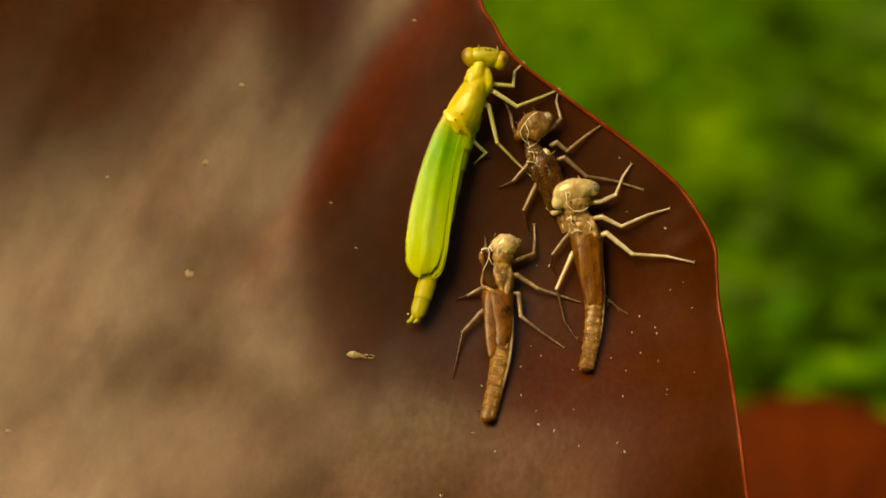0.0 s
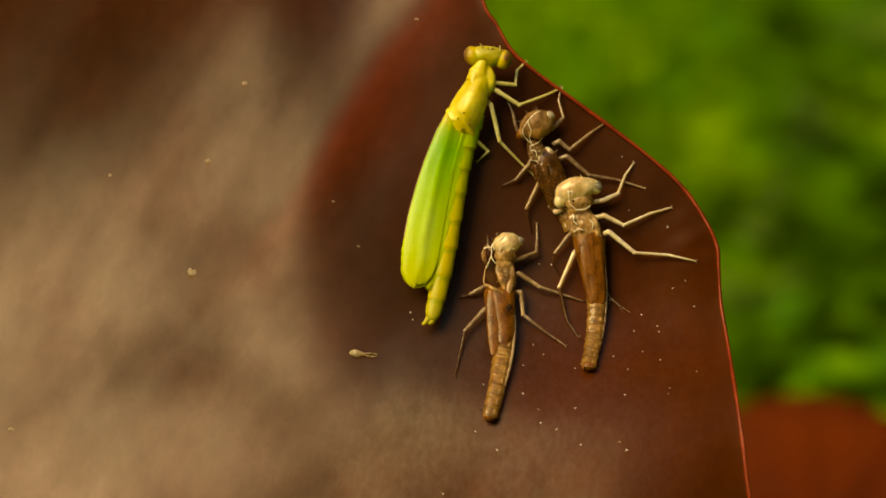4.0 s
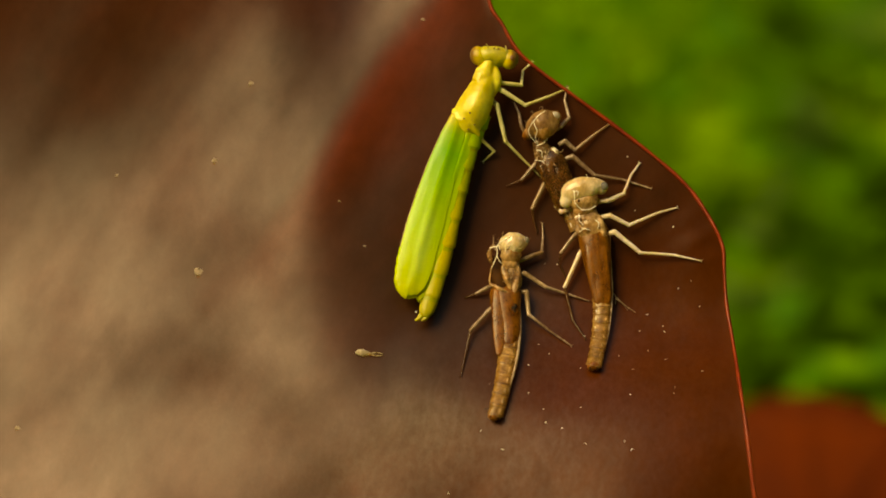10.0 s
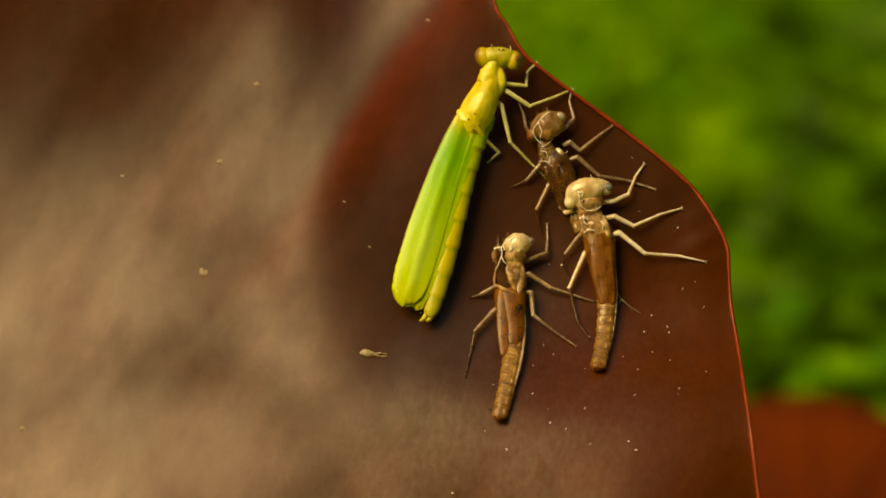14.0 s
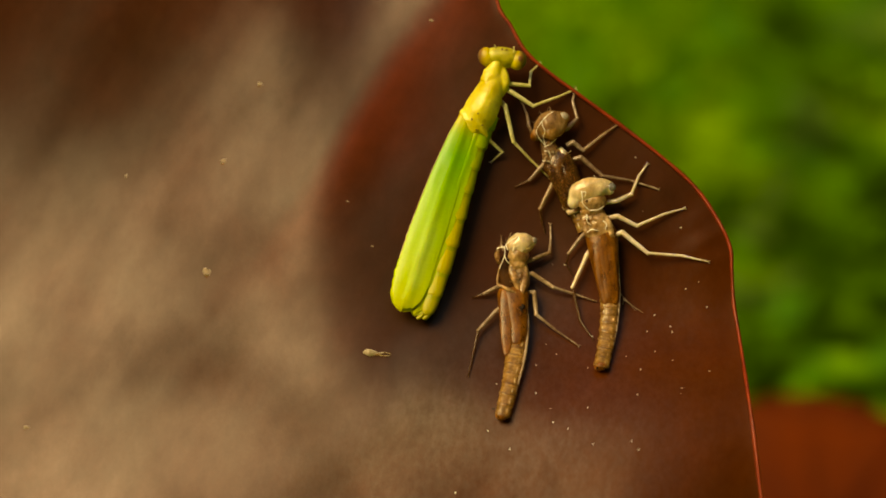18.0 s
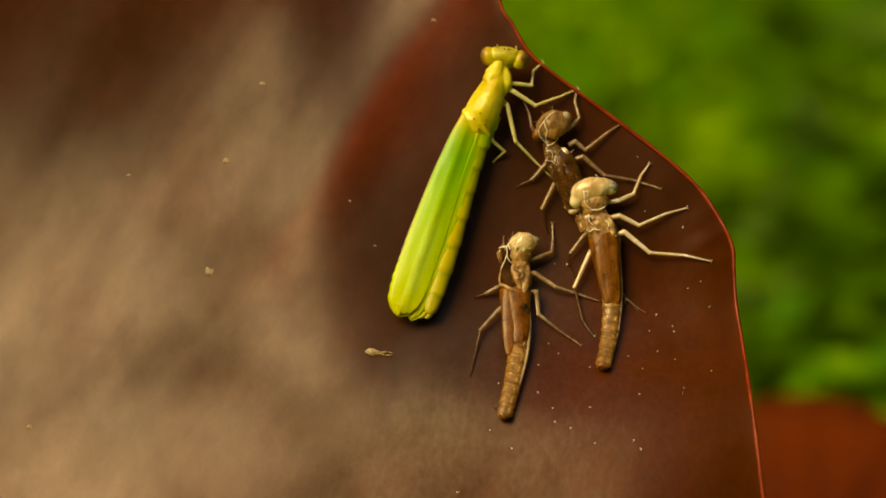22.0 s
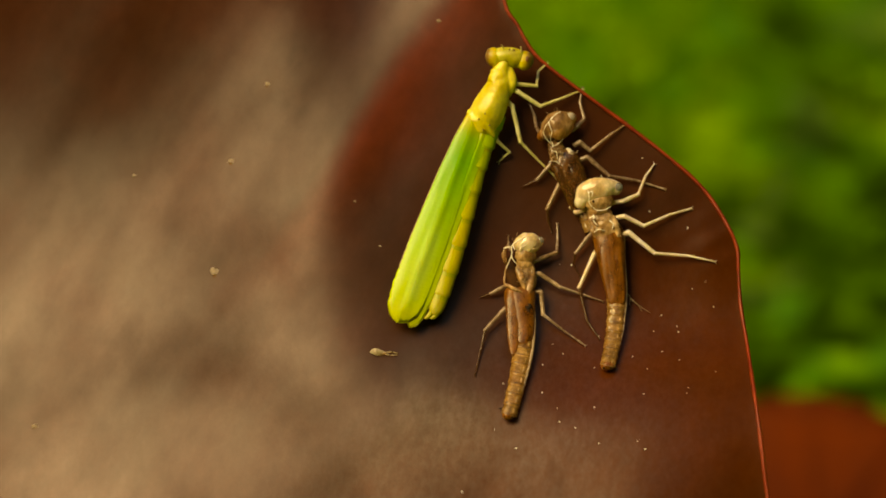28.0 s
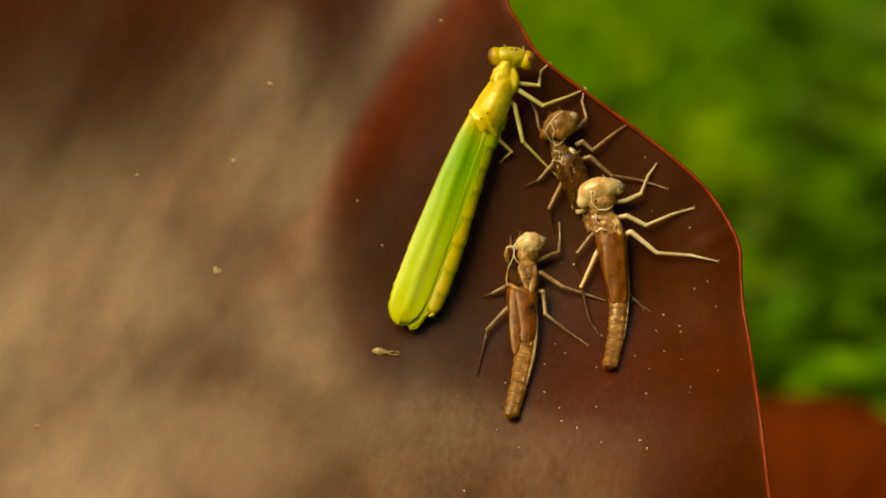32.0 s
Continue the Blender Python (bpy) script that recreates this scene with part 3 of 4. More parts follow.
def red_pad():
    c = beyond(1440, 965, 0.14)
    ob = thing("lily_pad", c, "rust-red waterlily leaf lying among green weed", "leaf")
    verts, faces = [c], []
    n, rings = 72, 14
    for i in range(1, rings + 1):
        f = i / rings
        for j in range(n):
            t = 2 * math.pi * j / n
            r = f * 266 * (1 + 0.03 * math.sin(3 * t + 1))
            verts.append(beyond(1440 + 1.02 * r * math.cos(t), 965 - r * math.sin(t), 0.14 + 0.012 * math.sin(t) * f + 0.002 * math.cos(2 * t) * f * f))
    for j in range(n):
        faces.append((0, 1 + j, 1 + (j + 1) % n))
    for i in range(rings - 1):
        for j in range(n):
            k = (j + 1) % n
            faces.append((1 + i * n + j, 1 + (i + 1) * n + j, 1 + (i + 1) * n + k, 1 + i * n + k))
    b = link("blade", verts, faces, organic("rust_red_leaf", (0.078, 0.0105, 0.001), (0.118, 0.0170, 0.001), 60, 0.75, 0.0002, 0.0, 0.1), ob)
    s = b.modifiers.new("thickness", "SOLIDIFY")
    s.thickness = 0.0005
    ring, seg = verts[-n:], 8
    verts, faces = [], []
    for j, p in enumerate(ring):
        out, up = (p - c).normalized(), AHEAD
        for k in range(seg):
            t = 2 * math.pi * k / seg
            verts.append(p + 0.0004 * (out * math.cos(t) + up * math.sin(t)))
    for j in range(n):
        for k in range(seg):
            q, m = (k + 1) % seg, (j + 1) % n
            faces.append((j * seg + k, j * seg + q, m * seg + q, m * seg + k))
    link("rim", verts, faces, b.data.materials[0], ob)
    for j in range(9):
        t = 2 * math.pi * j / 9 + 0.2
        rows = [beyond(1440 + 1.02 * 258 * f * math.cos(t), 965 - 258 * f * math.sin(t), 0.1396 + 0.012 * math.sin(t) * f + 0.002 * math.cos(2 * t) * f * f) for f in (0.02, 0.3, 0.6, 0.95)]
        verts, faces = [], []
        for i, p in enumerate(rows):
            w = 0.0006 - 0.00014 * i
            side = (rows[-1] - rows[0]).normalized().cross(AHEAD)
            verts += [p - side * w, p - AHEAD * w, p + side * w]
        for i in range(3):
            faces += [(3 * i, 3 * i + 1, 3 * i + 4, 3 * i + 3), (3 * i + 1, 3 * i + 2, 3 * i + 5, 3 * i + 4)]
        link("vein", verts, faces, b.data.materials[0], ob)
    return ob


red_pad()


def unseen_ring_top(t):
    """Height of the unseen light-blocking ring round the pond; it is lower towards the sun."""
    off = (t - math.atan2(SUN_DIR.y, SUN_DIR.x) + math.pi) % (2 * math.pi) - math.pi
    return 6.6 + 0.8 * noise.noise((3 * math.cos(t), 3 * math.sin(t), 2)) - 4.4 * math.exp(-(off / 0.75) ** 2)


def unseen_ring():
    """An unseen ring like dark trees, added round the pond to block sky light and close the place."""
    verts, faces = [], []
    n, rows = 120, 20
    for i in range(rows + 1):
        for j in range(n):
            t = 2 * math.pi * j / n
            top = unseen_ring_top(t)
            z = POND - 0.05 + top * i / rows
            r = 3.6 + 0.35 * noise.noise((6 * math.cos(t), 6 * math.sin(t), z * 2.2)) + 0.25 * (i / rows) ** 2
            verts.append((r * math.cos(t), r * math.sin(t), z))
    for i in range(rows):
        for j in range(n):
            k = (j + 1) % n
            faces.append((i * n + j, i * n + k, (i + 1) * n + k, (i + 1) * n + j))
    rng = random.Random(8)
    for _ in range(9000):
        t, f = rng.random() * 6.283, rng.random()
        top = unseen_ring_top(t)
        z = POND + top * f
        r = 3.45 + 0.35 * noise.noise((6 * math.cos(t), 6 * math.sin(t), z * 2.2)) + 0.25 * f * f + 0.35 * rng.random()
        p = Vector((r * math.cos(t), r * math.sin(t), z + 0.15 * rng.random()))
        a = Vector((rng.gauss(0, 1), rng.gauss(0, 1), rng.gauss(0, 0.6))).normalized()
        b = a.cross(Vector((rng.gauss(0, 1), rng.gauss(0, 1), 1))).normalized()
        l = 0.07 + 0.09 * rng.random()
        k = len(verts)
        verts += [p - a * l, p + b * l * 0.4, p + a * l, p - b * l * 0.4]
        faces.append((k, k + 1, k + 2, k + 3))
    ob = link("backdrop", verts, faces, organic("unseen_ring_green", (0.012, 0.026, 0.004), (0.05, 0.10, 0.012), 3, 0.8, 0.02))
    tagged(ob, "unseen dark green ring added round the pond to block sky light", "trees", kind="structure")


unseen_ring()


# ---- shed skins ----
def leg(parent, name, pts, r, mat, lift=9, shin=None):
    """A bent leg: a spindle-shaped upper part, a knee, a thinner shin and foot. pts: (u, v) from the body outwards."""
    n = len(pts)
    hs = []
    for i in range(n):
        f = i / (n - 1)
        hs.append(lift * (1 + 0.9 * math.sin(math.pi * min(1, f * 1.2))) * (1 - f) + 3.0)
    rows = [(u, v, h) for (u, v), h in zip(pts, hs)]
    cut = max(1, n // 2) if n > 2 else n - 1
    shin = shin or (LEG_DARK if mat is LEG_TAN else mat)

    def straighter(line):
        out = []
        for p, q in zip(line, line[1:]):
            out += [tuple(a + (b - a) * f for a, b in zip(p, q)) for f in (0.0, 0.16, 0.5, 0.84)]
        return out + [line[-1]]

    up = straighter(rows[:cut + 1])
    r *= 0.76
    m = len(up) - 1
    a = [(*p, r * g, r * g) for p, g in ((p, 0.82 + 0.30 * math.sin(math.pi * min(1.0, 0.15 + 0.85 * i / m))) for i, p in enumerate(up))]
    ob = link(name, *loft(a, 10, 5, True, 0.08, pts[0][0]), mat, parent)
    low = straighter(rows[cut:]) if cut < n - 1 else []
    if len(low) > 1:
        m = len(low) - 1
        b = [(*p, r * g, r * g) for p, g in ((p, 0.74 - 0.42 * (i / m) ** 1.3) for i, p in enumerate(low))]
        link("shin", *loft(b, 10, 5, True, 0.07, pts[1][1]), shin, parent).parent = ob
        k = rows[cut]
        link("knee", *ball(k[0], k[1], k[2] + 0.2, r * 0.98, r * 0.90, r * 0.95, 0, 12, 8), mat, parent).parent = ob
        e = rows[-1]
        du, dv = e[0] - rows[-2][0], e[1] - rows[-2][1]
        l = math.hypot(du, dv)
        du, dv = du / l, dv / l
        for q in (-1, 1):
            tip = [(e[0], e[1], e[2]), (e[0] + 2.5 * du - 1.2 * q * dv, e[1] + 2.5 * dv + 1.2 * q * du, e[2] + 0.6), (e[0] + 4.2 * du - 3.2 * q * dv, e[1] + 4.2 * dv + 3.2 * q * du, 1.0)]
            link("claw", *loft(thread_rows(tip, r * 0.22, r * 0.12), 6, 3), shin, parent).parent = ob
    return ob


def bodies(parent, name, rows, mat, seg=16, sub=5, bumps=0.0, label="", seed=0, keel=1.0):
    return link(name, *loft(rows, seg, sub, True, bumps, seed, keel), mat, parent, label=label)


def blended(parent, name, pieces, mat, cell=0.000045, soften=34, label=""):
    """Several swellings grown together into one soft skin."""
    verts, faces = [], []
    for v, f in pieces:
        k = len(verts)
        verts += v
        faces += [tuple(a + k for a in q) for q in f]
    ob = link(name, verts, faces, mat, parent, label=label)
    m = ob.modifiers.new("skin", "REMESH")
    m.mode, m.voxel_size, m.use_smooth_shade = "VOXEL", cell, True
    m = ob.modifiers.new("relax", "SMOOTH")
    m.factor, m.iterations = 0.5, soften
    return ob


def segments(parent, spine, w0, w1, count, mat, h):
    """A ringed tail of separate segments along a spine of (u, v), each a little wider behind, with a dark joint and
    pale side marks, the left ones painting a highlight.
    """
    line = spline(spine, 12)
    n = len(line) - 1

    def at(f):
        x = min(max(f, 0.0), 0.9999) * n
        return line[int(x)] + (line[int(x) + 1] - line[int(x)]) * (x - int(x))

    for i in range(count):
        rows = []
        for k, g in ((0.0, 0.95), (0.2, 0.98), (0.55, 1.0), (0.85, 1.05), (1.0, 1.05), (1.08, 0.97)):
            f = (i + k) / count
            p, w = at(f), (w0 + (w1 - w0) * f) * g
            rows.append((p[0], p[1], h - 0.25 * h * f, w, w * 0.72))
        ob = link("abdomen_segment", *loft(rows, 16, 2, i == count - 1, 0.035, i + spine[0][0]), mat, parent)
        u, v, hh, w, g = rows[3]
        du, dv = (rows[4][0] - rows[2][0]) * 0.13, (rows[4][1] - rows[2][1]) * 0.13
        link("ring", *loft([(u - du, v - dv, hh, w * 0.99, g * 0.99), (u, v, hh, w * 1.015, g * 1.025), (u + du, v + dv, hh, w * 0.99, g * 0.99)], 16, 1, False), RING_DARK, parent).parent = ob
        a, c = rows[1], rows[2]
        # pale marks; the left one is paler to paint the lit side's highlight
        for q in (-0.62, 0.45):
            k = 0.55 + 0.6 * noise.noise((i * 3.1, q * 9, spine[0][0]))
            link("side_mark", *loft([(a[0] + q * a[3], a[1], a[2] + 0.80 * a[4] * math.sqrt(1 - q * q), 1.0 * k, 0.7), (c[0] + q * c[3], c[1], c[2] + 0.88 * c[4] * math.sqrt(1 - q * q), 3.4 * k, 1.7),
                                     (u + q * w - du, v - dv, hh + 0.80 * g * math.sqrt(1 - q * q), 1.0 * k, 0.7)], 8, 3, True, 0.2, i), SHELL_HONEY if q > 0 else SHELL_PALE, parent).parent = ob


def strands(parent, lists, r, mat, label="white breathing-tube thread"):
    for pts in lists:
        link("thread", *loft(thread_rows(pts, 0.78 * r, r * 0.45), 6, 5), mat, parent, label=label)


def fuzz(parent, u, v, ru, rv, h, count, seed, mat):
    """Short fine hairs that stand out from a torn head shell."""
    rng = random.Random(seed)
    for _ in range(count):
        a = rng.uniform(math.pi * 0.85, math.pi * 2.1)
        p = (u + ru * math.cos(a), v + rv * math.sin(a), h + 6 * rng.random())
        l = rng.uniform(3, 7)
        b = a + rng.uniform(-0.7, 0.7)
        q = [p, (p[0] + 0.6 * l * math.cos(b), p[1] + 0.6 * l * math.sin(b), p[2] + 2), (p[0] + l * math.cos(b + 0.3), p[1] + l * math.sin(b + 0.3), p[2] + 1)]
        link("hair", *loft(thread_rows(q, 0.45, 0.22), 5, 3), mat, parent)


def shreds(parent, u0, v0, ru, rv, h, count, seed, mat):
    """Torn curls of dry skin round the split in a shed shell."""
    rng = random.Random(seed)
    for _ in range(count):
        u, v = u0 + ru * rng.uniform(-1, 1), v0 + rv * rng.uniform(-1, 1)
        a, turn, step = rng.random() * 6.28, rng.uniform(-0.9, 0.9), rng.uniform(2.5, 5.5)
        q = []
        for k in range(4):
            q.append((u, v, h + rng.uniform(-2, 4)))
            u, v, a = u + step * math.cos(a), v + step * math.sin(a), a + turn
        link("shred", *loft(thread_rows(q, rng.uniform(0.9, 1.9), 0.5), 6, 4), mat, parent, label="torn pale shred")


def skin_front():
    ob = thing("shed_skin", on_leaf(1045, 640), "straw and amber shed larval skin clinging over another skin", "insect skin", "shed skins on the leaf")
    blended(ob, "head", [
        loft([(984, 358, 36, 8, 8), (996, 346, 41, 20, 15), (1012, 338, 44, 22, 17), (1030, 334, 44, 19, 16), (1046, 331, 41, 13, 12), (1060, 330, 37, 5, 6)], 30, 8, True, 0.07, 1),
        ball(990, 356, 36, 13, 16, 14, 30), ball(1048, 335, 38, 13, 12, 11, 15)], SHELL_PALE, soften=12, label="pale split-open head shell")
    blended(ob, "face", [
        loft([(998, 360, 38, 9, 8), (1012, 361, 42, 15, 11), (1030, 357, 42, 17, 11), (1044, 350, 37, 9, 8)], 20, 5, True, 0.06, 17),
        loft([(1004, 372, 36, 10, 8), (1020, 376, 38, 13, 9), (1036, 372, 36, 10, 8)], 16, 5, True, 0.08, 19)], SHELL_HONEY, soften=8)
    link("eye", *ball(1054, 332, 43, 9, 8, 8, 15), EYE_SMOKE, ob, label="smoky empty eye lens")
    # a small dark lump stands for the shade in the torn hole
    link("torn_hole", *ball(1011, 358, 52, 2.6, 3.2, 2), HOLE_SHADE_AND_SPOT, ob)
    blended(ob, "neck", [
        loft([(1016, 366, 30, 18, 12), (1022, 384, 30, 22, 14), (1031, 402, 29, 25, 16), (1036, 418, 27, 26, 15)], 24, 6, True, 0.10, 2),
        loft([(1006, 380, 34, 4, 4), (1008, 398, 36, 5, 5), (1012, 414, 36, 5, 5), (1020, 424, 32, 3, 3)], 12, 6, True, 0.25, 5),
        loft([(1046, 384, 36, 4, 4), (1050, 400, 38, 6, 6), (1054, 416, 36, 6, 5), (1052, 432, 32, 3, 3)], 12, 6, True, 0.25, 6)], SHELL_HONEY, soften=6, label="crumpled torn neck membrane")
    bodies(ob, "thorax", [(1031, 396, 26, 14, 9), (1035, 410, 26, 27, 15), (1039, 432, 26, 28, 16), (1043, 462, 25, 25, 15), (1048, 496, 23, 21, 14), (1052, 526, 21, 18, 12), (1053, 546, 18, 14, 9)], SHELL_BROWN, 28, 7, 0.025, seed=3)
    for du in (-9, 9):
        bodies(ob, "wing_pad", [(1037 + du, 418, 34.5, 7, 3), (1041 + du, 446, 35.8, 11, 4.5), (1046 + du, 486, 33, 10.5, 4.2), (1051 + du * 0.9, 520, 29, 9, 3.5), (1053 + du * 0.8, 538, 27, 6, 2.5), (1053 + du * 0.8, 543, 25, 2, 1.5)], SHELL_BROWN, 18, 7, 0.03, seed=4)
    segments(ob, [(1052, 524), (1052, 560), (1047, 606), (1038, 652)], 17.5, 13.5, 9, SHELL_RING, 18)
    bodies(ob, "side_rim", [(1066, 420, 24, 1.2, 1.2), (1067, 470, 24, 1.8, 1.8), (1070, 526, 21, 1.8, 1.8), (1064, 590, 18, 1.4, 1.4), (1052, 640, 15, 0.9, 0.9)], LEG_TAN, 8, 5)
    link("tail_tip", *ball(1037.5, 652, 14, 12, 8.5, 8.5, 0), SHELL_TIP, ob, label="reddish rounded tail end")
    for u, v in ((1031, 655), (1044, 656)):
        link("dark_spot", *ball(u, v, 20, 2.2, 2.6, 2), HOLE_SHADE_AND_SPOT, ob)
    leg(ob, "leg", [(1042, 360), (1064, 357), (1090, 345), (1103, 312), (1117, 292)], 5.0, LEG_PALE, 18)
    leg(ob, "leg", [(1046, 388), (1066, 384), (1100, 401), (1148, 380), (1183, 370)], 5.2, LEG_PALE, 20)
    leg(ob, "leg", [(1054, 420), (1074, 413), (1120, 450), (1180, 454), (1226, 464)], 5.4, LEG_PALE, 20)
    leg(ob, "leg", [(1000, 372), (980, 378), (970, 368), (966, 350)], 4.6, LEG_PALE, 16)
    leg(ob, "leg", [(1010, 412), (998, 425), (979, 450), (975, 470), (987, 492)], 4.2, LEG_DARK, 12, LEG_SHADE)
    leg(ob, "leg", [(1020, 440), (1012, 452), (986, 511), (1000, 570), (1022, 602)], 5.0, LEG_PALE, 12, LEG_SHADE)
    strands(ob, [[(1001, 339, 60), (1003, 350, 60), (1004, 362, 56), (1016, 374, 52)], [(1001, 343, 60), (1009, 341, 61), (1008, 350, 60)], [(1016, 374, 51), (1030, 373, 50), (1041, 367, 48)],
                 [(1003, 388, 46), (1010, 385, 48), (1012, 394, 47), (1019, 401, 46)], [(1010, 381, 46), (1013, 388, 48)],
                 [(1012, 413, 44), (1020, 408, 46), (1031, 410, 46)], [(1040, 392, 46), (1046, 398, 47), (1044, 408, 46)]], 1.35, THREAD)
    shreds(ob, 1032, 402, 22, 16, 43, 12, 31, SHELL_HONEY)
    strands(ob, [[(1024, 320, 52), (1026, 316, 54), (1023, 311, 56)], [(1036, 320, 50), (1038, 316, 50)], [(1000, 332, 50), (998, 327, 52)]], 0.9, THREAD, "short bristle")
    fuzz(ob, 1016, 342, 32, 22, 40, 8, 61, LEG_PALE)
    strands(ob, [[(1070, 520, 14), (1076, 528, 10), (1076, 542, 6)], [(1078, 530, 8), (1095, 545, 5), (1112, 556, 3)], [(1076, 532, 8), (1088, 540, 6), (1098, 553, 3)]], 0.9, LEG_DARK, "torn hair")
    return ob


def skin_top():
    ob = thing("shed_skin", on_leaf(990, 400), "dark brown shed larval skin half hidden behind a paler one", "insect skin", "shed skins on the leaf")
    blended(ob, "head", [
        loft([(924, 240, 24, 10, 9), (932, 232, 28, 21, 17), (944, 224, 31, 26, 21), (957, 217, 31, 24, 19), (970, 211, 28, 14, 12), (978, 209, 25, 4, 5)], 30, 8, True, 0.07, 6),
        ball(924, 238, 23, 12, 13, 12, 20), ball(968, 208, 29, 12, 11, 10, 20)], SHELL_DARK, soften=10, label="glassy brown split-open head shell")
    link("eye", *ball(969, 206, 36, 8, 7, 6, 20), EYE_CLEAR, ob, label="pale empty eye lens")
    link("cheek", *ball(919, 240, 22, 9, 11, 10, 30), SHELL_BROWN, ob)
    bodies(ob, "face_plate", [(932, 240, 38, 5, 3), (942, 236, 44, 13, 6), (955, 235, 43, 12, 6), (964, 238, 36, 4, 3)], SHELL_RING, 20, 6, 0.06, seed=7)
    blended(ob, "neck", [
        loft([(936, 250, 22, 10, 9), (944, 264, 22, 15, 11), (951, 280, 21, 19, 12)], 20, 6, True, 0.12, 8),
        loft([(935, 262, 28, 4, 4), (938, 274, 30, 5, 4), (946, 286, 30, 4, 4)], 10, 5, True, 0.12, 9)], SHELL_DARK, soften=6, label="crumpled torn neck membrane")
    bodies(ob, "back_plate", [(960, 265, 26, 2, 1.5), (965, 268, 29, 6, 2), (969, 276, 30, 6, 2), (966, 286, 28, 2, 1.5)], SHELL_PALE, 20, 7, 0.4, "pale torn back plate", 12)
    bodies(ob, "thorax", [(946, 268, 20, 14, 9), (956, 284, 20, 26, 15), (966, 302, 19, 27, 16), (978, 328, 17, 25, 14), (992, 365, 13, 21, 11)], SHELL_UMBER, 24, 6, 0.04, seed=9)
    for du in (-12, 0, 12):
        bodies(ob, "wing_pad", [(954 + du, 290 - du * 0.35, 32, 4, 3), (965 + du, 315, 31, 8, 4.5), (980 + du, 350, 25, 8, 4), (993 + du, 385, 15, 3, 2.5)], SHELL_UMBER, 14, 6, 0.04, seed=10 + du)
    segments(ob, [(986, 352), (998, 382), (1008, 410)], 16, 13, 3, SHELL_RING, 10)
    leg(ob, "leg", [(970, 232), (980, 224), (993, 210), (985, 180), (989, 156)], 4.6, LEG_DARK, 14)
    leg(ob, "leg", [(974, 258), (986, 252), (1004, 267), (1040, 238), (1068, 219)], 5.0, LEG_DARK, 15, LEG_TAN)
    leg(ob, "leg", [(984, 284), (1000, 279), (1038, 312), (1088, 320), (1136, 335)], 5.0, LEG_DARK, 15)
    leg(ob, "leg", [(916, 240), (908, 225), (904, 203), (896, 185)], 3.8, LEG_DARK, 14)
    leg(ob, "leg", [(940, 284), (932, 294), (909, 320), (885, 331)], 4.4, LEG_DARK, 10, LEG_SHADE)
    leg(ob, "leg", [(958, 316), (949, 328), (928, 371), (930, 392), (936, 412)], 5.0, LEG_TAN, 10, LEG_SHADE)
    strands(ob, [[(951, 198, 48), (940, 205, 52), (926, 222, 48), (921, 234, 42), (926, 246, 36), (938, 258, 34)], [(930, 216, 52), (932, 224, 54), (936, 234, 54), (933, 246, 46), (938, 256, 36)],
                 [(936, 260, 34), (944, 257, 36), (952, 251, 38), (956, 246, 42)], [(936, 268, 34), (944, 270, 36), (946, 282, 34)], [(932, 286, 32), (944, 287, 34), (950, 292, 34)]], 1.0, THREAD)
    shreds(ob, 954, 276, 17, 12, 34, 10, 32, LEG_TAN)
    fuzz(ob, 946, 220, 27, 25, 26, 6, 62, LEG_DARK)
    strands(ob, [[(944, 197, 38), (946, 193, 40), (943, 190, 40)], [(930, 203, 34), (926, 198, 34)]], 0.8, LEG_DARK, "short bristle")
    return ob


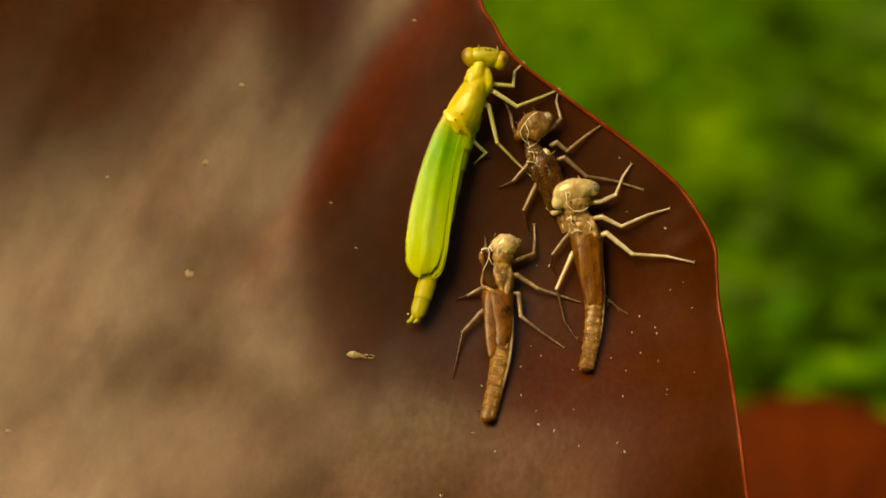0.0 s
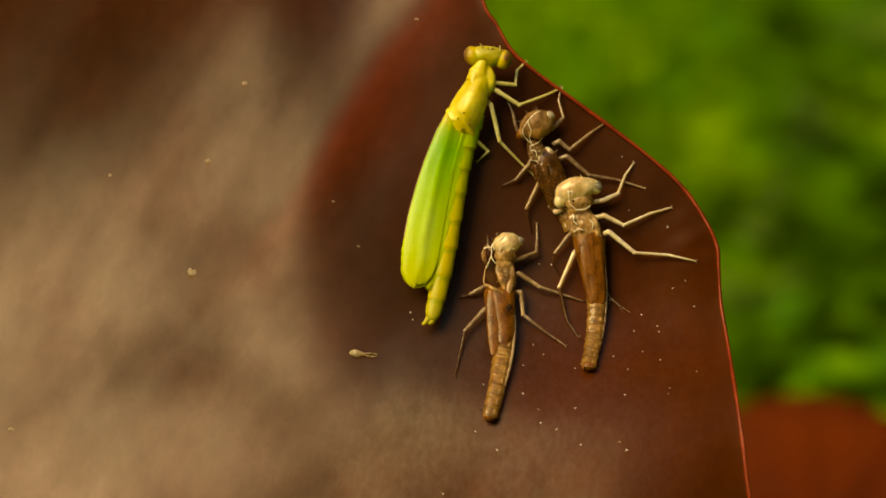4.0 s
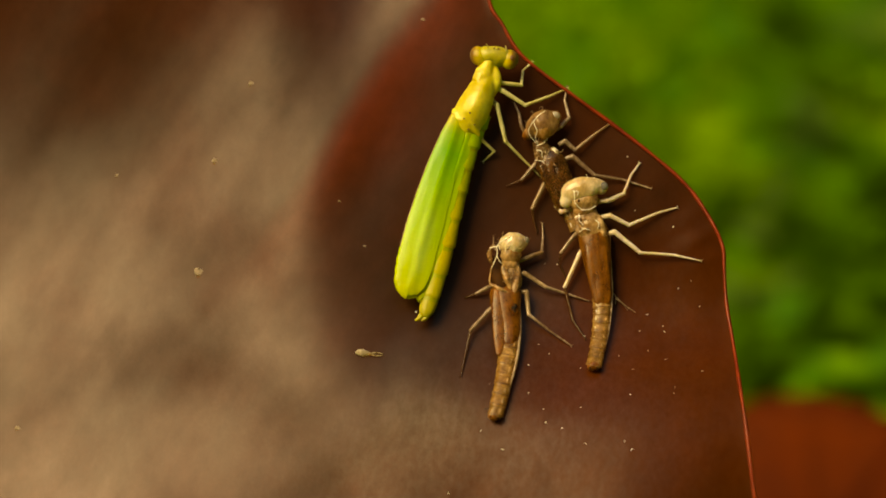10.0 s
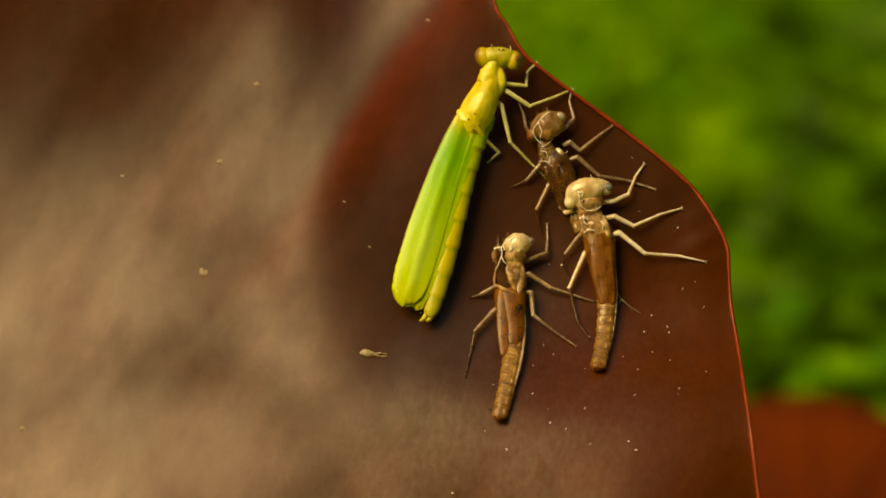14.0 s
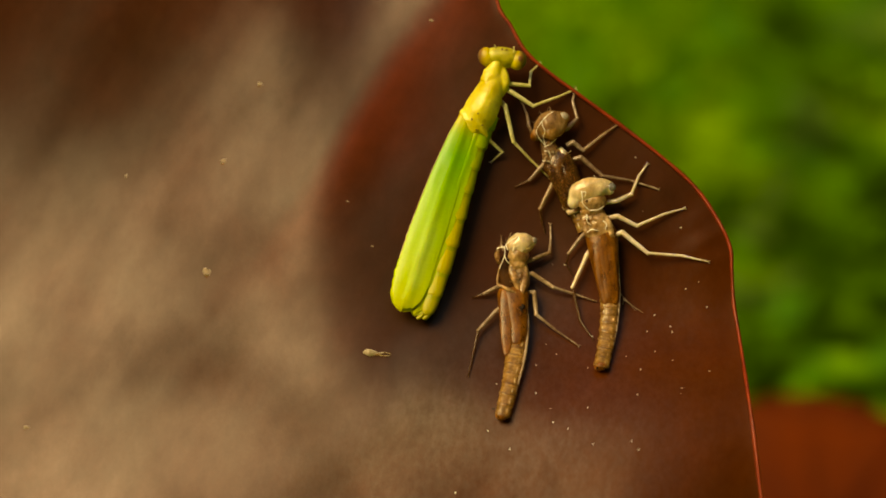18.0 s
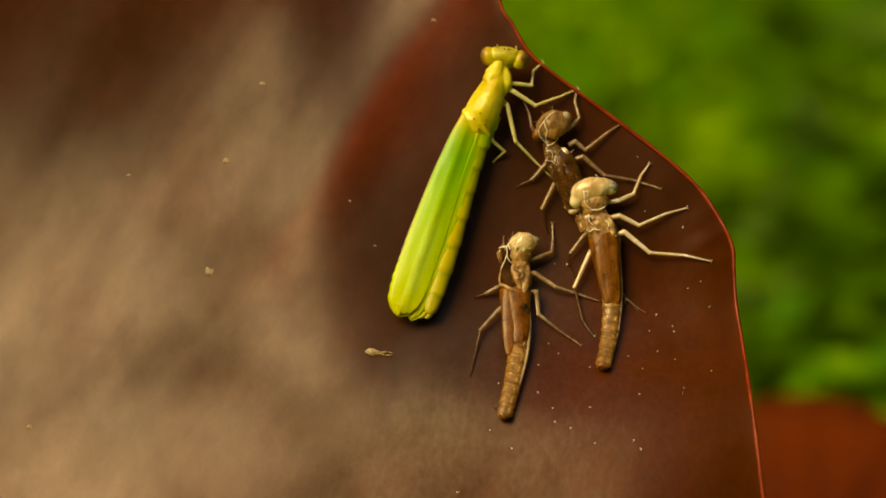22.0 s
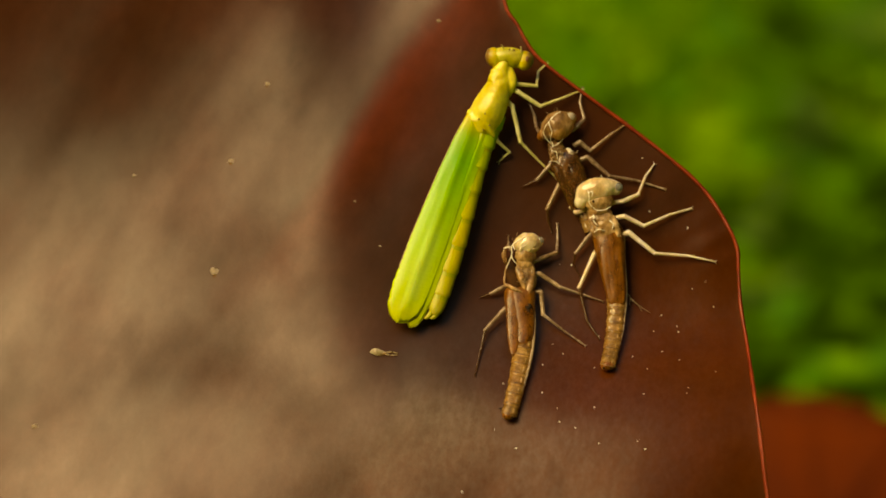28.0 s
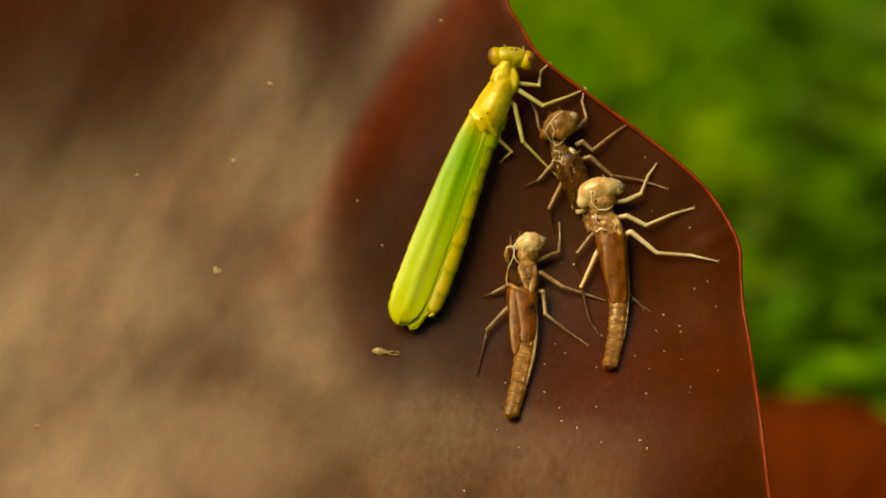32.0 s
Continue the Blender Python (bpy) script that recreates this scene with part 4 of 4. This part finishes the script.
def skin_low():
    ob = thing("shed_skin", on_leaf(870, 730), "amber shed larval skin with long wing pads clinging to the leaf", "insect skin", "shed skins on the leaf")
    blended(ob, "head", [
        loft([(874, 446, 32, 8, 8), (883, 438, 37, 18, 13), (896, 434, 40, 20, 15), (909, 432, 38, 15, 13), (919, 431, 33, 6, 7)], 30, 8, True, 0.13, 11),
        ball(912, 431, 36, 10, 10, 9, 15)], SHELL_PALE, soften=8, label="pale split-open head shell")
    blended(ob, "face", [
        loft([(872, 452, 34, 8, 7), (884, 454, 38, 14, 10), (898, 453, 38, 14, 9), (908, 450, 34, 6, 5)], 20, 5, True, 0.06, 18),
        loft([(876, 462, 32, 8, 7), (888, 470, 33, 13, 9), (900, 474, 31, 9, 7)], 16, 5, True, 0.08, 20)], SHELL_HONEY, soften=8)
    link("eye", *ball(917, 428, 40, 6, 6.5, 5, 15), EYE_SMOKE, ob, label="smoky empty eye lens")
    link("eye_shell", *loft([(858, 438, 34, 3, 3), (853, 446, 33, 4, 4), (852, 456, 32, 4.5, 4), (855, 466, 31, 4, 4), (861, 472, 30, 3, 3)], 12, 5, True, 0.12, 22), SHELL_DARK, ob, label="torn glassy eye shell")
    # a solid dark body paints the shade within the split back
    bodies(ob, "hollow", [(862, 456, 24, 4, 5), (866, 472, 25, 11, 9), (868, 492, 25, 14, 11), (873, 512, 25, 14, 12), (880, 524, 24, 6, 6)], HOLE_SHADE_AND_SPOT, 18, 5, 0.05, "dark lump painted for the shade inside the split back", 23)
    bodies(ob, "neck", [(888, 462, 27, 14, 10), (892, 480, 26, 15, 12), (894, 504, 25, 16, 13), (892, 520, 24, 10, 8)], SHELL_HONEY, 24, 6, 0.10, seed=12)
    bodies(ob, "thorax", [(882, 506, 24, 14, 8), (881, 518, 25, 27, 15), (881, 540, 25, 27, 17), (883, 566, 23, 25, 16), (886, 596, 20, 21, 13), (886, 620, 17, 16, 9)], SHELL_BROWN, 28, 7, 0.025, seed=13)
    for du, ln in ((-9, 634), (8, 620)):
        bodies(ob, "wing_pad", [(876 + du, 514, 34, 8, 3), (877 + du, 538, 36, 12, 4.5), (878 + du, 575, 33.2, 12, 4.2), (879 + du, 606, 29, 10, 3.5), (878 + du * 0.9, ln - 6, 26, 6, 2.5), (877 + du * 0.9, ln, 24, 2, 1.2)], SHELL_BROWN, 18, 7, 0.03, seed=14)
    segments(ob, [(890, 606), (884, 644), (875, 692), (863, 741)], 18.5, 13.5, 8, SHELL_RING, 17)
    bodies(ob, "side_rim", [(904, 512, 25, 1.4, 1.4), (906, 550, 25, 2.2, 2.2), (907, 590, 23, 2.6, 2.4), (901, 640, 20, 2.6, 2.4), (892, 677, 17, 1.8, 1.8), (884, 706, 15, 1.0, 1.0)], LEG_TAN, 8, 5, 0.2)
    link("tail_tip", *ball(862, 741, 14, 11.5, 8.5, 8.5, 10), SHELL_TIP, ob, label="reddish rounded tail end")
    for u, v in ((856, 742), (868, 746)):
        link("dark_spot", *ball(u, v, 20, 2.2, 2.6, 2), HOLE_SHADE_AND_SPOT, ob)
    # black lump in place of the shaded opening
    link("torn_hole", *loft([(893, 541, 38.5, 2, 1.5), (898, 546, 38.5, 4, 2), (893, 551, 38.5, 5, 2), (897, 558, 36.5, 3, 1.5)], 10, 5, True, 0.3, 24), BLACK, ob, label="black patch painted for the shade in a torn hole of the shell")
    leg(ob, "leg", [(902, 466), (922, 458), (945, 449), (947, 425), (946, 400)], 4.8, LEG_TAN, 15)
    leg(ob, "leg", [(898, 490), (915, 487), (952, 511), (990, 523), (1026, 535)], 5.0, LEG_TAN, 16)
    leg(ob, "leg", [(904, 520), (918, 520), (922, 560), (958, 588), (996, 614)], 5.2, LEG_TAN, 16)
    leg(ob, "leg", [(866, 505), (848, 513), (829, 523), (811, 529)], 4.6, LEG_DARK, 12, LEG_SHADE)
    leg(ob, "leg", [(864, 542), (850, 554), (819, 588), (811, 625), (802, 668)], 4.8, LEG_DARK, 12, LEG_SHADE)
    leg(ob, "leg", [(864, 446), (859, 436), (859, 422)], 3.0, LEG_DARK, 20)
    bodies(ob, "shoulder_strap", [(880, 468, 34, 4, 3), (878, 482, 36, 6, 3.5), (884, 498, 37, 6.5, 4), (890, 516, 36, 3, 2.5)], SHELL_HONEY, 14, 7, 0.16, seed=15)
    bodies(ob, "shoulder_strap", [(900, 472, 32, 4, 3), (902, 490, 34, 6, 4), (898, 512, 36, 6, 4), (895, 532, 35, 3, 2.5)], SHELL_HONEY, 14, 7, 0.16, seed=16)
    bodies(ob, "torn_edge", [(858, 468, 29, 1.4, 1.6), (854, 486, 29, 1.8, 1.8), (853, 504, 32, 2.2, 2.2), (862, 510, 37, 3.4, 2.4), (876, 517, 40, 3.4, 2.2), (890, 524, 38, 1.8, 1.6)], SHELL_HONEY, 12, 7, 0.28, "pale torn edge of the split back", 25)
    strands(ob, [[(889, 421, 54), (876, 429, 54), (866, 438, 52), (866, 452, 50), (862, 464, 46), (856, 478, 40)], [(852, 442, 42), (860, 440, 48), (866, 440, 52)],
                 [(865, 455, 50), (869, 464, 48), (875, 470, 44)], [(868, 437, 52), (871, 446, 52)]], 1.4, THREAD)
    shreds(ob, 890, 486, 13, 18, 40, 9, 33, LEG_TAN)
    shreds(ob, 886, 440, 14, 10, 50, 5, 34, SHELL_PALE)
    fuzz(ob, 890, 440, 26, 18, 34, 8, 63, LEG_DARK)
    strands(ob, [[(876, 424, 44), (875, 418, 46), (877, 413, 46)], [(898, 418, 46), (902, 413, 46)], [(920, 430, 38), (925, 424, 38)]], 0.9, LEG_DARK, "short bristle")
    strands(ob, [[(850, 728, 10), (846, 729, 9), (844, 727, 8)]], 1.6, BLACK, "dark bristle")
    return ob


RIDERS += [skin_top(), skin_front(), skin_low()]


# ---- the freshly emerged damselfly ----
WING_LEN = 402


def wing_width(f):
    return float(np.interp(f, (0, 0.12, 0.3, 0.5, 0.62, 0.84, 0.90, 0.95, 0.985, 1.0), (0.46, 0.68, 0.85, 0.96, 1.0, 1.0, 0.95, 0.82, 0.52, 0.06)))


def wing_slice(f0, f1, cx, hw, zc, thick, seg=40):
    """One rigid cross piece of a soft wing, in the wing's own space (metres, y back along the wing). Its open ends tuck into its neighbours."""
    verts, faces = [], []
    steps = 8
    for i in range(steps + 1):
        f = min(1.0, max(0.0, f0 + (f1 - f0) * i / steps))
        k0 = abs(2 * i / steps - 1)
        tuck = 1.0 - 0.012 * max(0.0, k0 - 0.25) ** 1.5
        w0 = w = wing_width(f) * hw * tuck
        th = thick * (0.50 + 0.50 * math.sin(math.pi * min(1.0, 0.12 + 0.75 * f))) * tuck
        th *= float(np.interp(f, (0.86, 0.96, 1.0), (1.0, 0.6, 0.05)))
        for j in range(seg):
            t = 2 * math.pi * j / seg
            c, s, w = math.cos(t), math.sin(t), w0
            fold = math.exp(-((c - 0.15) / 0.28) ** 2) * min(1.0, 0.3 + f) - 0.10 * math.exp(-((c - 0.6) / 0.2) ** 2) - 0.05 * math.exp(-((c + 0.5) / 0.14) ** 2)
            ridge = 0.84 + (0.22 * fold + 0.012 * math.cos(23 * t)) * (s > 0) * s
            if c < -0.8 and f > 0.5:      # the front edge is still crumpled
                w *= 1 + (0.035 * math.cos(math.pi * (2 * i / steps - 1)) - 0.01) * min(1.0, (f - 0.5) * 3) + 0.02 * noise.noise((f * 22, zc, 1.0))
            if f > 0.82:                  # crumpled tip
                w *= 1 + 0.5 * (f - 0.82) * (noise.noise((6 * c, 5 * s, zc)) * 3 + noise.noise((15 * c, 15 * s, zc)) * 2)
            lump = 0.8 * noise.noise((w * c * 0.07 + zc, f * 9.0, 3.0)) * max(0.0, s)
            reach = f + max(0.0, f - 0.8) * (0.10 * noise.noise((3.2 * c, zc, 2.0)) + 0.07 * noise.noise((9 * c, zc, 5.0)))
            verts.append((U * (cx + w * c), -U * WING_LEN * reach, U * (zc + lump + th * (1 - 0.82 * max(0.0, c)) * ridge * math.copysign(abs(s) ** 0.9, s))))
    for i in range(steps):
        for j in range(seg):
            k = (j + 1) % seg
            faces.append((i * seg + j, (i + 1) * seg + j, (i + 1) * seg + k, i * seg + k))
    return verts, faces


def soft_wing(parent, cx, hw, zc, thick, label):
    pieces, n = [], 22
    root = None
    for i in range(n):
        f0, f1 = (i - 0.4) / n, (i + 1.4) / n
        verts, faces = wing_slice(f0, f1, cx, hw, zc, thick)
        ob = link("wing" if root is None else "wing_fold", verts, faces, WING, None, base=(0, 0, 0), label=label if root is None else "")
        ob.data.materials.append(COSTA)
        for p in ob.data.polygons:       # the stiff pale front vein
            if 18 <= p.index % 40 <= 19 and 0.02 < f0 < 0.72:
                p.material_index = 1
        if root is None:
            root = ob
            root.parent = parent
        else:
            ob.parent = root
            pieces.append((ob, i / n))
    return root, pieces


def damselfly():
    base = on_leaf(835, 215)
    ob = thing("damselfly", base, "freshly emerged yellow-green damselfly with soft swelling wings", "damselfly")
    blended(ob, "head", [
        loft([(830, 102, 54, 7, 7), (841, 99, 56, 15, 13), (856, 98, 57, 15, 14), (872, 101, 57, 16, 14), (885, 106, 54, 13, 10), (892, 110, 51, 5, 5)], 18, 5, True, 0.06, 21),
        loft([(862, 102, 58, 9, 8), (866, 111, 55, 10, 9), (868, 117, 50, 8, 8), (868, 121, 46, 4, 4)], 14, 5, True, 0.08, 22)], OLIVE)
    link("eye", *ball(832, 101, 54, 15, 18, 14, -20), DAM_EYE, ob, label="brownish olive compound eye")
    link("eye", *ball(887, 107, 53, 16, 17.5, 15, 15), DAM_EYE, ob, label="brownish olive compound eye")
    link("eye_spot", *ball(891, 105, 65.5, 5.0, 6, 3, 10), EYE_SPOT, ob)
    for p in ([(849, 88, 66), (848, 83, 70), (846, 79, 74)], [(862, 89, 70), (864, 86, 72)], [(880, 93, 66), (881, 88, 70), (880, 82, 74)]):
        link("antenna", *loft(thread_rows(p, 1.4, 0.8), 6, 4), DAM_LEG, ob)
    for u, v in ((860, 87), (868, 88)):
        link("simple_eye", *ball(u, v, 70, 2.2, 1.3, 2), EYE_SPOT, ob)
    blended(ob, "thorax", [
        loft([(856, 98, 55, 6, 6), (853, 106, 56, 9, 8), (849, 115, 56, 11, 10), (845, 124, 55, 14, 12), (842, 134, 54, 17, 14), (836, 148, 54, 17, 15)], 20, 5, True, 0.06, 23),
        loft([(854, 114, 50, 6, 6), (860, 127, 50, 9, 9), (862, 139, 49, 11, 11), (862, 153, 48, 10, 11), (856, 172, 44, 5, 5)], 16, 5, True, 0.08, 25),
        loft([(827, 131, 58, 3, 4), (832, 126, 60, 6, 6), (841, 127, 62, 5, 5), (849, 131, 60, 3, 3)], 12, 5, True, 0.15, 26),
        loft([(853, 130, 50, 12, 12), (846, 146, 51, 20, 19), (838, 162, 52, 25, 24), (830, 180, 52, 29, 26), (821, 199, 50, 31, 24), (813, 216, 46, 29, 19), (809, 231, 42, 24, 14), (806, 242, 38, 10, 7)], 28, 6, True, 0.035, 24, 1.3),
        loft([(788, 194, 48, 3, 4), (789, 201, 52, 6, 6), (796, 210, 55, 6, 6), (804, 214, 58, 7, 6), (811, 222, 56, 6, 5), (815, 234, 52, 4, 4)], 12, 5, True, 0.4, 27),
        loft([(806, 198, 64, 4, 3), (815, 210, 62, 6, 5), (822, 222, 58, 6, 5), (828, 234, 51, 6, 4), (834, 244, 44, 3, 3)], 12, 5, True, 0.4, 28)], YELLOW)
    for u, v, h in ((817, 202, 72), (806, 212, 66), (825, 223, 65), (814, 231, 60)):
        link("dark_spot", *ball(u, v, h, 1.8, 1.5, 2), EYE_SPOT, ob)
    line = [(836, 196), (830, 216), (810, 272), (793, 340), (775, 420), (755, 500), (736, 564)]
    fine = spline(line, 10)
    n, count = len(fine) - 1, 10
    tail = None
    for i in range(count):
        rows = []
        for k, g in ((0.0, 0.93), (0.25, 0.965), (0.55, 1.0), (0.82, 1.04), (0.95, 1.06), (1.06, 0.97)) if i < count - 1 else ((0.0, 0.93), (0.3, 0.98), (0.55, 0.98), (0.75, 0.90), (0.9, 0.72), (1.0, 0.45)):
            x = min(n - 1e-6, (i + k) / count * n)
            p = fine[int(x)] + (fine[int(x) + 1] - fine[int(x)]) * (x - int(x))
            w = (21 - 3.5 * x / n - 3.5 * max(0.0, x / n - 0.75) / 0.25) * g * min(1.0, 0.55 + 4.5 * x / n)
            rows.append((p[0], p[1], 35 - 11 * x / n, w, w * 0.8))
        seg = link("abdomen" if tail is None else "abdomen_segment", *loft(rows, 24, 3, i == count - 1, 0.03, 40 + i), ABDOMEN, None, base=base)
        seg.parent = tail or ob
        tail = tail or seg
        if i:
            u, v, h, w, g = rows[0]
            du, dv = (rows[1][0] - u) * 0.55, (rows[1][1] - v) * 0.55
            link("joint", *loft([(u - du * 0.4, v - dv * 0.4, h, w, g), (u + du * 0.6, v + dv * 0.6, h, w * 1.022, g * 1.022), (u + du * 1.5, v + dv * 1.5, h, w * 1.012, g * 1.012)], 24, 2, False), JOINT, None, base=base).parent = tail
    for du in (-5, 6):
        claw = link("tail_claw", *loft([(736 + du, 559, 24, 5, 5), (731 + du, 567, 24, 4.5, 4.5), (724 + du, 571, 24, 2, 2)], 10, 4), ABDOMEN, None, base=base)
        claw.parent = tail
    leg(ob, "leg", [(846, 142), (868, 148), (908, 152), (911, 126), (926, 112)], 4.6, DAM_LEG, 32)
    leg(ob, "leg", [(852, 152), (876, 163), (915, 188), (958, 172), (989, 158)], 5.0, DAM_LEG, 32)
    leg(ob, "leg", [(852, 176), (865, 188), (880, 252), (912, 285), (942, 314)], 5.0, DAM_LEG, 30)
    leg(ob, "leg", [(836, 226), (838, 250), (860, 270), (842, 287)], 3.8, DAM_LEG, 24)
    w1 = soft_wing(ob, 10, 19, 0, 5.5, "soft pale green hind wing")
    w2 = soft_wing(ob, -13, 33, 3, 11, "soft pale green fore wing, still swelling")
    return ob, (w1, w2), tail


damsel, WINGS, TAIL = damselfly()
RIDERS.append(damsel)


# ---- dust and flecks on the leaf ----
def fleck(u, v, r, name="dust_speck", mat=DUST, flat=0.5, turn=0.0, long=1.0, label="pale dust speck on the leaf", size=0.66):
    p = on_leaf(u, v)
    r *= size
    vs, fs = ball(u, v, r * flat * 0.6, r * long, r, r * flat, turn, 8, 5)
    ob = link(name, vs, fs, mat, None, base=p)
    ob.location = p
    tagged(ob, label, "speck", "specks on the leaf")
    RIDERS.append(ob)
    return ob


for u, v, r in ((722, 556, 2.4), (726, 569, 2.0), (972, 471, 2.2), (1178, 404, 2.0), (1097, 279, 1.5), (953, 752, 2.0), (981, 763, 1.5), (958, 630, 1.6), (922, 650, 1.6), (1014, 655, 1.4), (1082, 634, 1.5),
                (1132, 560, 1.8), (1160, 580, 1.6), (1163, 590, 1.8), (1119, 589, 1.5), (1103, 702, 1.8), (1182, 690, 1.6), (1230, 660, 1.5), (1165, 640, 1.4), (1093, 785, 1.6),
                (1106, 800, 2.2), (1024, 790, 1.4), (876, 800, 1.6), (780, 878, 1.8), (1015, 726, 1.5), (1108, 657, 1.6), (1134, 625, 1.5), (940, 613, 1.2), (852, 684, 1.5), (837, 767, 1.3), (922, 700, 1.8), (1022, 598, 1.5), (949, 728, 1.3), (1110, 375, 1.2), (950, 470, 1.3), (1210, 500, 1.2), (1225, 545, 1.4), (1187, 513, 1.5), (1180, 700, 1.2)):
    fleck(u, v, r)
for u, v, r in ((429, 152, 9), (365, 290, 10), (14, 766, 9), (733, 37, 6), (190, 315, 6), (630, 440, 4), (585, 360, 4)):
    fleck(u, v, r, "leaf_stain", FILM, 0.05, 40, 1.3, "pale dried spot on the leaf", 0.6)
fleck(338, 490, 12, "leaf_stain", FILM, 0.03, 50, 1.8, "pale dried spot on the leaf", 0.7)


def husk():
    """A dry winged seed case lying on the leaf."""
    p = on_leaf(636, 631)
    ob = thing("husk", p, "small pale dry seed husk lying on the leaf", "husk")
    link("shell", *loft([(614, 629, 3, 1.5, 1.5), (619, 628, 4, 5, 3), (626, 629, 5, 6.5, 4), (634, 630, 4, 5, 3), (642, 631, 3, 2.5, 2)], 14, 5, True, 0.15, 3), HUSK, ob)
    for dv in (-2.5, 3.0):
        link("bristle", *loft([(638, 631, 4, 1.6, 1.4), (650, 631 + dv, 4, 1.2, 1.0), (664, 632 + dv * 0.6, 2, 0.6, 0.6)], 8, 4), HUSK, ob)
    RIDERS.append(ob)


husk()


# ---- what moves ----
SWAY = [(0, 0.000, 0.0), (1, 0.004, -1.3), (2, 0.026, -1.7), (3, 0.061, -2.0), (5.5, 0.137, -3.2), (7, 0.192, -3.6), (9, 0.266, -3.7), (11, 0.375, -2.0), (13, 0.459, -2.0), (14.5, 0.523, -1.8), (16.5, 0.594, -2.2), (18, 0.627, -2.2), (20, 0.675, -2.8), (22, 0.713, -3.2), (24, 0.776, -3.2), (25.5, 0.817, -3.0), (27.5, 0.886, -2.7), (29, 0.929, -2.4), (30, 0.952, -2.7), (31, 0.965, -3.5), (32, 0.993, -3.6)]
CURL = [(0, 13.5, 16.4), (3, 12.5, 17.2), (6, 10.5, 18.0), (9, 8, 18.8), (13, 5.5, 19.4), (16, 4, 19.6), (19, 3, 19.8), (23, 1.5, 20.0), (28, 0.5, 20.2), (32, 0, 20.2)]      # the wings hang curved until they are stretched: the curve and the slant, degrees
SWELL = [(0, 0.72), (3, 0.765), (6, 0.805), (9, 0.835), (13, 0.88), (16, 0.905), (19, 0.928), (23, 0.957), (28, 0.986), (32, 1.0)]


def sway(s, drop):
    """The leaf turns a little on its stalk, drifts aside and sinks back."""
    turn = Matrix.Rotation(radians(0.27 * s), 4, AHEAD) @ Matrix.Rotation(radians(-0.50 * s), 4, RIGHT) @ Matrix.Rotation(radians(-1.26 * s), 4, UP)
    return Matrix.Translation(RIGHT * (45.8 * U * s) - UP * (drop * U) + AHEAD * (0.00118 * s)) @ turn


BEND = [(0, 0.2), (0.5, 1.7), (1, -0.8), (1.5, 2.9), (2, 3.3), (2.5, 2.5), (3, 2.1), (3.5, 4.1), (4.5, 2.8), (5.5, 1.4), (6, 1.7), (6.5, -0.3), (7, -1.0), (8, 1.0), (9, 0.3), (10, 0.2), (11, 1.0), (12, 1.0), (13, 0.5), (14.5, 0.2), (16.5, 0.0), (18, -1.6), (19, 0.0), (20, -0.5), (21, -0.2), (22, -1.6), (23, -0.6), (25, -0.8), (28, -1.3), (29, -2.5), (30, -2.2), (32, -2.5)]   # the tail swings under the wings, degrees


def motions():
    for ob in RIDERS:
        home = Matrix.Translation(ob.location)
        walk(ob, [(t, sway(s, drop) @ home) for t, s, drop in SWAY])
    hinge = on_leaf(812, 210, 47) - damsel_base
    pivot = on_leaf(833, 206, 35) - damsel_base
    walk(TAIL, [(t, Matrix.Translation(pivot) @ Matrix.Rotation(radians(-a), 4, AHEAD) @ Matrix.Translation(-pivot)) for t, a in BEND])
    for root, pieces in WINGS:
        rows = []
        for t, _, slant in CURL:
            a = radians(slant)
            down = (-math.sin(a) * RIGHT - math.cos(a) * UP - 0.165 * AHEAD).normalized()
            yy = -down
            xx = yy.cross(-AHEAD).normalized()
            zz = xx.cross(yy)
            m = Matrix((xx, yy, zz)).transposed().to_4x4()
            rows.append((t, Matrix.Translation(hinge) @ m))
        walk(root, rows)
        for ob, f in pieces:
            rows = []
            for (t, g), (_, curl, _) in zip(SWELL, CURL):
                at = f * WING_LEN
                back = at - WING_LEN * min(1.0, f / 0.84) * (1 - g)
                turn = radians(curl) * f ** 1.5
                side = back * turn / 2.5
                rows.append((t, Matrix.Translation((U * side, -U * back, 0)) @ Matrix.Rotation(turn, 4, "Z") @ Matrix.Translation((0, U * at, 0))))
            walk(ob, rows)


damsel_base = damsel.location.copy()
motions()
